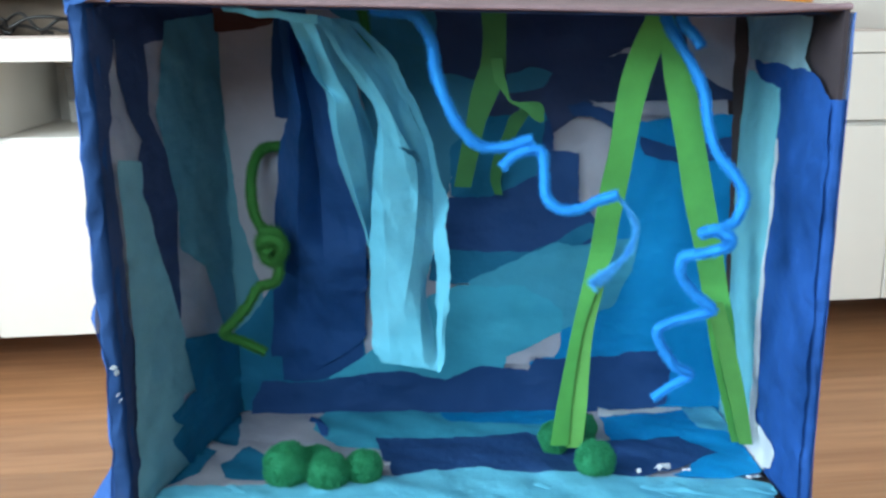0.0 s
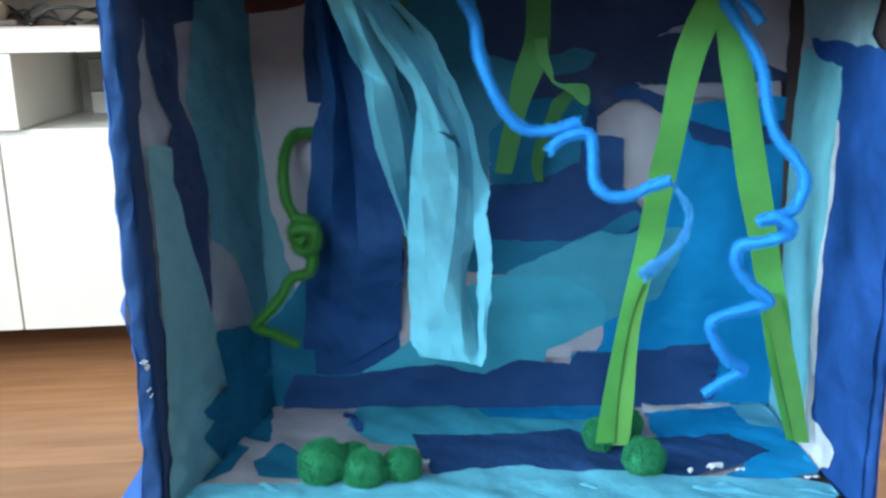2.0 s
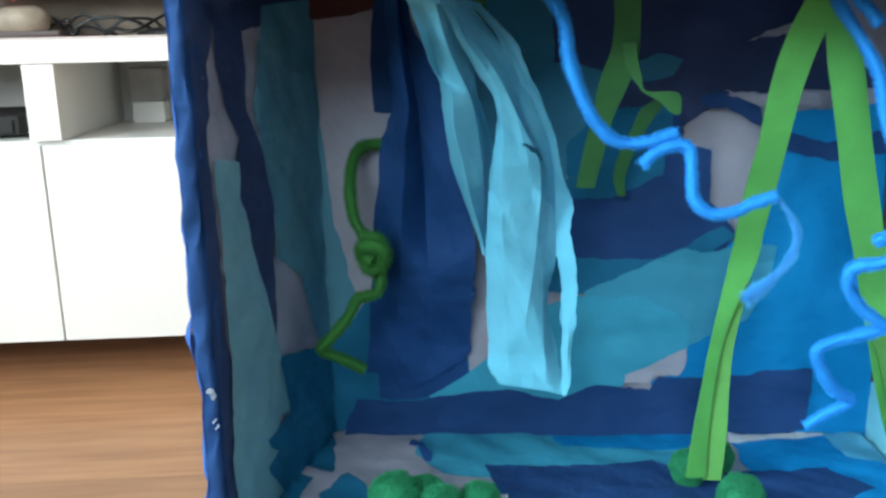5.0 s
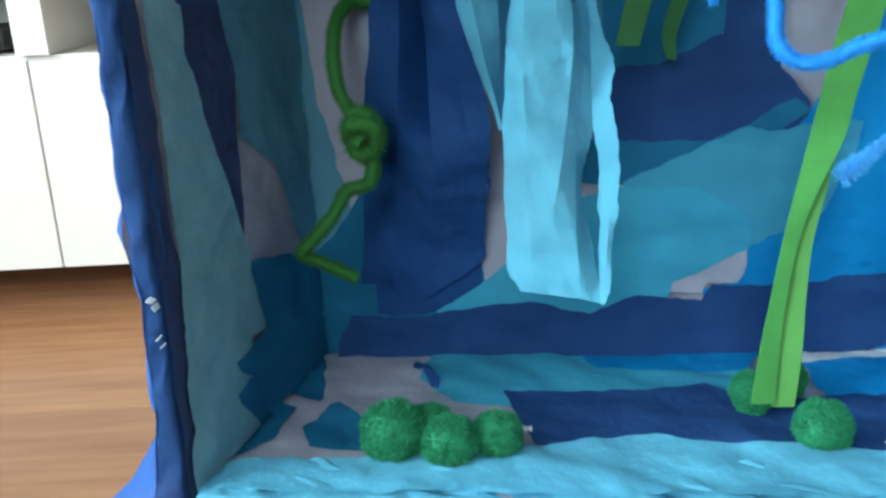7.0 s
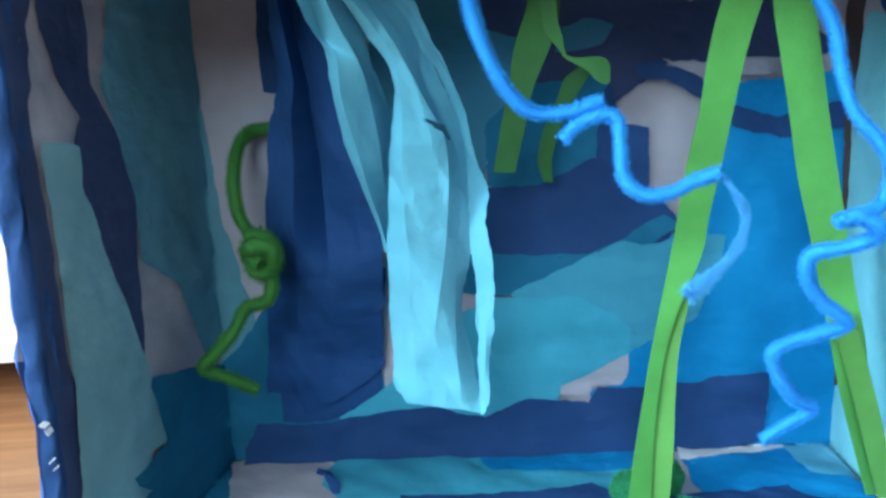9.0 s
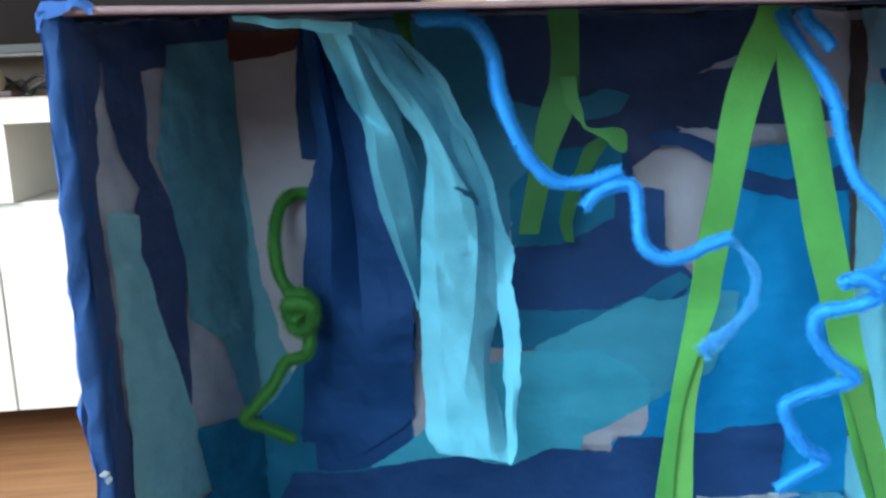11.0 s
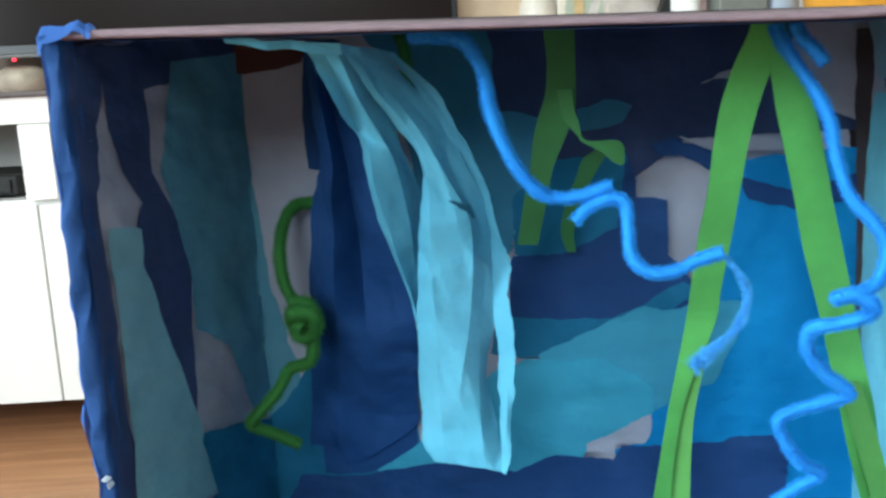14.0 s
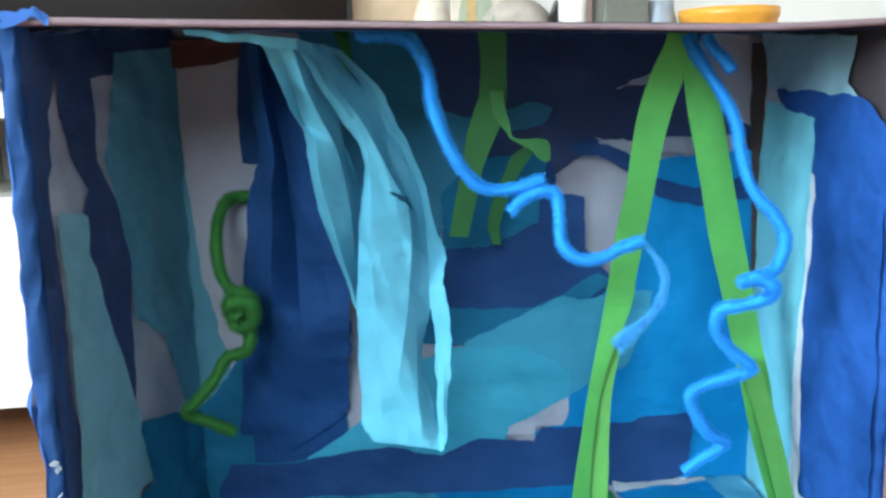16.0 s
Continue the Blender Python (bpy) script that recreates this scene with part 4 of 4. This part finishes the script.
def top_panel():
    """The upper side: double card whose front edge is folded over and bows up at one end."""
    n, verts, faces = 40, [], []
    prof = [(148, 0.0), (30, 0.0), (4, 0.0), (0.6, 0.7), (-0.4, 2.2), (0.4, 3.9), (3.5, 4.8), (30, 4.0), (148, 1.6)]
    for i in range(n + 1):
        u = i / n
        for y, dz in prof:
            x0, x1 = xl(y) - T - 0.5, xr(y) + T + 0.5
            x = x0 + (x1 - x0) * u
            fat = 0.95 - 0.9 * u + 0.85 * u * u
            verts.append(B(x, y + 0.5 * noise.noise(Vector((u * 7, 0, 1))), zc(x, max(y, 0)) + dz * fat * 0.8 + 0.5 * noise.noise(Vector((u * 6, y / 60, 3)))))
    m = len(prof)
    for i in range(n):
        for j in range(m - 1):
            faces.append((i * m + j, i * m + j + 1, (i + 1) * m + j + 1, (i + 1) * m + j))
        faces.append((i * m + m - 1, i * m, (i + 1) * m, (i + 1) * m + m - 1))
    faces += [tuple(range(m)), tuple(n * m + j for j in reversed(range(m)))]
    idx = [0 if (f[0] % m) < 2 and len(f) == 4 else 1 for f in faces]
    return child("top_panel", mesh_of("top_panel", verts, faces, [CARD, CARD_EDGE], index=idx), box, "mauve card edge folded over at the front")


top_board = top_panel()
TOP = {
    "dusk_over": [(-152, 2), (-60, 1), (20, 1), (120, 1), (180, 2), (186, 142), (0, 144), (-134, 143)],
    "steel_over": [(-30, 60), (40, 52), (60, 140), (-36, 143)],
    "white_over": [(150, 70), (180, 66), (182, 140), (155, 143)],
}

COLOUR = {
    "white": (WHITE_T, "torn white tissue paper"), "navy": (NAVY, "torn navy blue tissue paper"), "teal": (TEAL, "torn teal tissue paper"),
    "deep": (DEEP, "torn deep teal tissue paper"), "rect": (NAVY, "dark blue paper rectangle"), "blue": (ROYAL, "torn royal blue tissue paper"),
    "steel": (STEEL, "torn steel teal tissue paper"), "band": (DEEP, "torn deep teal tissue paper"), "light": (AQUA, "torn light aqua tissue paper"),
    "azure": (AZURE, "torn azure blue tissue paper"), "maroon": (MAROON, "bare maroon card"), "card": (CARD, "bare dark card"), "dusk": (DUSK, "torn dusky navy tissue paper"), "grey": (GREYTEAL, "torn grey teal tissue paper"),
}
SPECIAL = {"teal_tall": SAGE_TEAL, "teal_front": PALE_SAGE, "teal_corner": SAGE_TEAL, "blue_low": INDIGO, "teal_f2": DEEP, "teal_blot": STEEL, "teal_under": DEEP, "teal_f1": DEEP, "blue_f": AZURE, "light_right": PALE_AQUA, "white_torn": WHITE_LIT, "white_seam": WHITE_LIT, "white_f": WHITE_LIT, "grey_low": PALE_SAGE, "light_a": TEAL, "light_b": SEA, "light_f": TEAL}
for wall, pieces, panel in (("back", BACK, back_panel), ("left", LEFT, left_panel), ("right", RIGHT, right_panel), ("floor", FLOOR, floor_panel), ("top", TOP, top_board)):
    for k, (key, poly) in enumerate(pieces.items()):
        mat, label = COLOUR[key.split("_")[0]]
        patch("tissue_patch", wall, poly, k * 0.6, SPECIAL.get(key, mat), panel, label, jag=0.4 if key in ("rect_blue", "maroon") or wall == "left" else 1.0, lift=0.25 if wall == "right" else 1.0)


def wrap(name, side, label):
    """Crumpled blue paper round the outside of the box."""
    n, m = 60, 24
    verts, faces = [], []
    for i in range(n + 1):
        z = -3 + ((266 if side < 0 else 260) + 3) * i / n
        for j in range(m + 1):
            y = -1.5 + 150 * j / m
            low = max(0, 1 - z / 58)
            f = noise.noise(Vector((z / 42, y / 60, 2 + side))) * 0.5 + 0.5
            g = 2.2 * facet(z / 13, y / 22, 7 + side) - 0.6
            knob = 5.0 * math.exp(-((z - 112) / 11) ** 2) if side < 0 else 0
            out = 1.2 + (4.2 * f + 2.2 * g + knob + 38 * low * low * (0.6 + 0.6 * noise.noise(Vector((y / 9, 0, 4))))) * (0.45 + 0.55 * (j > 0)) * (1.0 if side < 0 else 0.25)
            x = xl(y) - T - out if side < 0 else xr(y) + T + out
            verts.append(B(x, y, min(z, zc(x, y) - 1)))
    for i in range(n):
        for j in range(m):
            a = i * (m + 1) + j
            faces.append((a, a + 1, a + m + 2, a + m + 1))
    return child(name, mesh_of(name, verts, faces, OUTER_LIT), box, label)


wrap("outer_wrap", -1, "crumpled royal blue tissue wrapped round the outside")
wrap("outer_wrap", 1, "royal blue tissue wrapped round the outside")


def corner_fold():
    """Blue paper crumpled over the upper front corner of one side."""
    n, m = 26, 26
    verts, faces = [], []
    for i in range(n + 1):
        u = i / n
        y = -2.6 + 26 * u
        for j in range(m + 1):
            f = j / m
            x = -163.5 + 21 * f * (1 - 0.45 * u)
            rag = 2.6 * noise.noise(Vector((u * 4, f * 2, 5)))
            z = zc(-152, max(y, 0)) + 5.2 + 3.2 * (facet(x / 6, y / 6, 4) - 0.4) + 2.0 * (facet(x / 2.7, y / 2.7, 9) - 0.5) - 2.5 * f ** 3 + 2.0 * math.exp(-((f - 0.72) / 0.12) ** 2) * (1 - u)
            if f < 0.12:
                z -= 26 * (0.12 - f) * (1 + 0.4 * math.sin(u * 9))
            if i == 0:
                z -= 7.5 * (1 - 0.75 * f) + 1.6 * noise.noise(Vector((f * 7, 2, 2)))
            verts.append(B(x, y + rag * (u > 0.9), z))
    for i in range(n):
        for j in range(m):
            a = i * (m + 1) + j
            faces.append((a, a + 1, a + m + 2, a + m + 1))
    child("corner_fold", mesh_of("corner_fold", verts, faces, OUTER_LIT, smooth=False), box, "blue tissue folded over the upper corner")


corner_fold()


def edge_wrap(name, side):
    """Crumpled paper that turns round the front edge of a side panel."""
    n, m = 110, 16
    verts, faces = [], []
    for i in range(n + 1):
        z = 2 + (264 if side < 0 else 216) * i / n
        xe = xl if side < 0 else xr
        yin = 6 + 1.5 * noise.noise(Vector((z / 21, 1, side)))
        wide = 2.2 if side < 0 else 0.0
        # inside of the panel, round its front edge, and back along the outside
        ring = [(xe(yin) - side * 2.6, yin), (xe(4) - side * 2.2, 4), (xe(0) - side * 1.2, 0.2), (xe(0) + side * 0.8, -1.0), (xe(0) + side * (T + 0.6 + wide), -0.9), (xe(0) + side * (T + 2.0 + wide), 1.2), (xe(6) + side * (T + 1.4 + wide), 7)]
        line = spline([(x, y, 0) for x, y in ring], m + 1)
        for j in range(m + 1):
            k = 0.35 + 0.65 * math.sin(math.pi * j / m)
            h = (3.2 * (facet(z / 11, j / 4.5, 12 + side) - 0.45) + 1.2 * (facet(z / 6, j / 3, 17 + side) - 0.5)) * k * (1.0 if side < 0 else 0.4)
            flare = 15 * max(0, 1 - z / 52) ** 2 * max(0, j / m - 0.4) / 0.6 * (side < 0)
            verts.append(B(line[j][0] + side * (h * 0.8 + flare), line[j][1] - h * 0.8, z))
    for i in range(n):
        for j in range(m):
            a = i * (m + 1) + j
            faces.append((a, a + 1, a + m + 2, a + m + 1))
    # outer columns take the lighter blue, so daylight there is painted in
    child(name, mesh_of(name, verts, faces, [NAVY if side < 0 else ROYAL, OUTER_LIT if side < 0 else ROYAL], smooth=side < 0, index=[int(k % m >= 11) for k in range(n * m)]), box, "blue tissue turned round the front edge")


edge_wrap("edge_wrap", -1)
edge_wrap("edge_wrap", 1)


def fleck(x, z, w, h, turn):
    """A bit of white paper stuck on the front edge of the side panel."""
    rng = random.Random(int(x * 5 + z))
    ring = [(w * math.cos(t) * rng.uniform(0.6, 1.1), h * math.sin(t) * rng.uniform(0.6, 1.1)) for t in [k * math.pi / 4 for k in range(8)]]
    c, d = math.cos(radians(turn)), math.sin(radians(turn))
    front = [B(x + p * c - q * d, -6.2 + 0.3 * rng.random(), z + p * d + q * c) for p, q in ring]
    behind = [v + Vector((0, 0.0045, 0)) for v in front]
    faces = [tuple(range(8)), tuple(range(15, 7, -1))] + [(k, (k + 1) % 8, 8 + (k + 1) % 8, 8 + k) for k in range(8)]
    child("paper_fleck", mesh_of("paper_fleck", front + behind, faces, WHITE_LIT, smooth=False), box, "tiny white paper fleck")


for x, z, w, h, turn in ((-157, 91, 1.4, 0.22, -20), (-155.6, 88.5, 1.2, 0.22, -65), (-156, 77, 0.4, 0.25, 0), (-155, 74, 0.35, 0.22, 20)):
    fleck(x, z, w, h, turn)


def front_lip():
    """Crumpled aqua paper along the lower front edge, turned over the lip."""
    n, m = 170, 22
    verts, faces = [], []
    for i in range(n + 1):
        x = -152 + 330 * i / n
        for j in range(m + 1):
            f = j / m
            y = 26 * (1 - f) - 2.5 * (f > 0.9) + (1 - f) * 8 * noise.noise(Vector((x / 40, 1, 1)))
            z = zf(max(y, 0)) + 4.6 + (5.2 * (facet(x / 15, y / 10, 2) - 0.5) + 2.6 * (facet(x / 6, y / 5, 6) - 0.5)) * (1 - 0.4 * f) - (6.5 if j == m else 0)
            verts.append(B(x, y, z))
    for i in range(n):
        for j in range(m):
            a = i * (m + 1) + j
            faces.append((a, a + 1, a + m + 2, a + m + 1))
    child("front_lip", mesh_of("front_lip", verts, faces, AQUA), box, "crumpled light aqua tissue along the front edge")


front_lip()


# ---- hanging things ----
def hang(name, me, label, category, at, group=""):
    t = thing(name, label, category, Matrix.Translation(B(*at)), group)
    child("sheet", me, t)
    return t


TEAR = [(-17 + 6 * k / 14, 190 - 4 * k / 14, 0.75 + 0.03 * k) for k in range(15)] + [(-11 + 3 * k / 10, 186 - 5 * k / 10, 1.1 - 0.06 * k) for k in range(11)]
_c = thing("tissue_curtain", "light aqua crumpled tissue strips hanging down from the box top", "paper curtain", Matrix.Translation(B(-50, 30, 262)))
child("strip", folded("strip", CURTAIN_MAIN, 190, 9, AQUA, 1.6, 0.5, 3, TEAR, grain=(12, 36)), _c, "broad aqua tissue strip creased lengthwise, with a small tear")
child("strip", folded("strip", CURTAIN_RIGHT, 150, 6, AQUA, 0.8, 1.2, 5), _c, "narrow torn aqua tissue strip")
child("strip", folded("strip", CURTAIN_LEFT, 110, 8, AQUA, 1.2, 0.6, 8), _c, "short aqua tissue strip folded over")
child("strip", folded("strip", CURTAIN_TOP, 60, 8, AQUA, 0.9, 0.3, 9, grain=(7, 6)), _c, "end glued along the top edge")
_s = hang("tissue_streamer", folded("sheet", BLUE_SHEET, 130, 10, INDIGO, 2.0, 0.8, 11, grain=(20, 40)), "dark royal blue crumpled tissue hanging before the back of the box", "paper streamer", (-75, 85, 256))
child("curl", ribbon("curl", CURL, 24, 3, NAVY, thick=0.2), _s, "small curled paper end")
_t = hang("paper_curl", ribbon("sheet", FLOOR_CURL, 20, 4, INDIGO, thick=0.2), "small curled dark blue tissue end on the box floor", "paper scrap", (-80, 118, 6), "paper scraps")
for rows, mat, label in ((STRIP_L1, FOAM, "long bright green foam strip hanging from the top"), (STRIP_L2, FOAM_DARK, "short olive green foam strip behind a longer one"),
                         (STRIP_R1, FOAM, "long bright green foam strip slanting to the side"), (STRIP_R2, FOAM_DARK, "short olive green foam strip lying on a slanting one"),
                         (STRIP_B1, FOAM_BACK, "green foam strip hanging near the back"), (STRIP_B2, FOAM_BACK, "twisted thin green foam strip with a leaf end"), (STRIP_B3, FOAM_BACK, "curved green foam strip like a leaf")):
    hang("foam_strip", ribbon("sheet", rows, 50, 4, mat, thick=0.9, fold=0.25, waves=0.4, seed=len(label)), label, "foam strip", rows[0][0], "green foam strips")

pipe_cleaner([GREEN_PIPE, [(-103, 98, 137), (-95, 97, 136), (-92, 99, 128), (-101, 101, 126), (-99, 97, 120), (-93, 99, 122), (-92, 95, 131), (-100, 95, 133), (-103, 99, 128), (-96, 94, 124)]], GREEN_FUZZ, "dark green fuzzy pipe cleaner bent in a hook, with a knot", 3.8, 1.45)
pipe_cleaner([BLUE_A], BLUE_FUZZ, "bright blue fuzzy pipe cleaner hanging from the top", 3.6)
pipe_cleaner([BLUE_B[:10]], BLUE_FUZZ, "bright blue fuzzy pipe cleaner bent in waves, its end frayed", 3.4, frayed=BLUE_B[9:])
pipe_cleaner([BLUE_C, BLUE_STUB], BLUE_FUZZ, "bright blue fuzzy pipe cleaner coiled into a long zigzag", 3.5)


def pompom(x, y, z, r, label):
    rng = random.Random(int(x * 7 + y))
    t = thing("pompom", label, "pompom", Matrix.Translation(B(x, y, z)), "green pompoms on the box floor")
    bm = bmesh.new()
    bmesh.ops.create_icosphere(bm, subdivisions=3, radius=1)
    c = B(x, y, z)
    for v in bm.verts:
        k = 0.84 + 0.13 * noise.noise(v.co * 2.2 + Vector((x, y, 0))) + 0.05 * noise.noise(v.co * 5 + Vector((x, y, 0)))
        v.co = v.co * k * r / 1000
    part("core", bm, POM, t, smooth=True)
    cs, ns = [], []
    for i in range(7500):
        d = Vector((rng.gauss(0, 1), rng.gauss(0, 1), rng.gauss(0, 1))).normalized()
        k = 0.80 + 0.13 * noise.noise(d * 2.2 + Vector((x, y, 0)))
        e = (d + Vector((rng.uniform(-1, 1), rng.uniform(-1, 1), rng.uniform(-1, 1))) * 0.95).normalized()
        cs.append(c + d * k * r / 1000)
        ns.append(e * r * 0.19 / 1000)
    hv, hf = hairs(cs, ns, 1.0, 0.00014, rng)
    child("yarn", mesh_of("yarn", hv, hf, POM, smooth=False), t, "fluffy yarn ends")


for x, y, z, r in ((-82, 35, 18.5, 14.5), (-59, 30, 16.5, 12.5), (-40, 37, 15.5, 11.5), (-68, 47, 14.5, 10.5)):
    pompom(x, y, z, r, "fluffy emerald green pompom in a cluster by the front")
for x, y, z, r in ((89, 43, 17, 12), (70, 77, 14.5, 10.5), (88, 91, 14, 10.5)):
    pompom(x, y, z, r, "fluffy emerald green pompom at the foot of a foam strip")


# ---- paper scraps ----
def scrap(x, y, z, w, h, turn, mat, label):
    t = thing("paper_scrap", label, "paper scrap", Matrix.Translation(B(x, y, z)), "paper scraps")
    bm = bmesh.new()
    rng = random.Random(int(x * 3 + y))
    ring = [bm.verts.new(((w * math.cos(a) * rng.uniform(0.6, 1.1)) / 1000, (h * math.sin(a) * rng.uniform(0.6, 1.1)) / 1000, rng.uniform(0, 0.0022))) for a in [i * math.pi / 5 for i in range(10)]]
    mid = bm.verts.new((0, 0, 0.0015))
    for i in range(10):
        bm.faces.new((ring[i], ring[(i + 1) % 10], mid))
    bmesh.ops.rotate(bm, cent=(0, 0, 0), matrix=Matrix.Rotation(radians(turn), 3, "Z"), verts=bm.verts)
    part("sheet", bm, mat, t)


scrap(-28, 46, 13, 2.6, 2.6, 30, WHITE_LIT, "tiny torn white tissue scrap beside the pompoms")
scrap(126, 40, 13, 7, 3.2, 20, WHITE_LIT, "small torn white tissue scrap on the box floor")
scrap(112, 36, 13, 2.6, 1.5, 60, WHITE_LIT, "tiny torn white tissue scrap on the box floor")
scrap(138, 36, 13, 3.4, 1.7, -20, WHITE_LIT, "tiny torn white tissue scrap on the box floor")
scrap(172, 28, 13, 5, 2.2, 10, WHITE_LIT, "small torn white tissue scrap near the box corner")
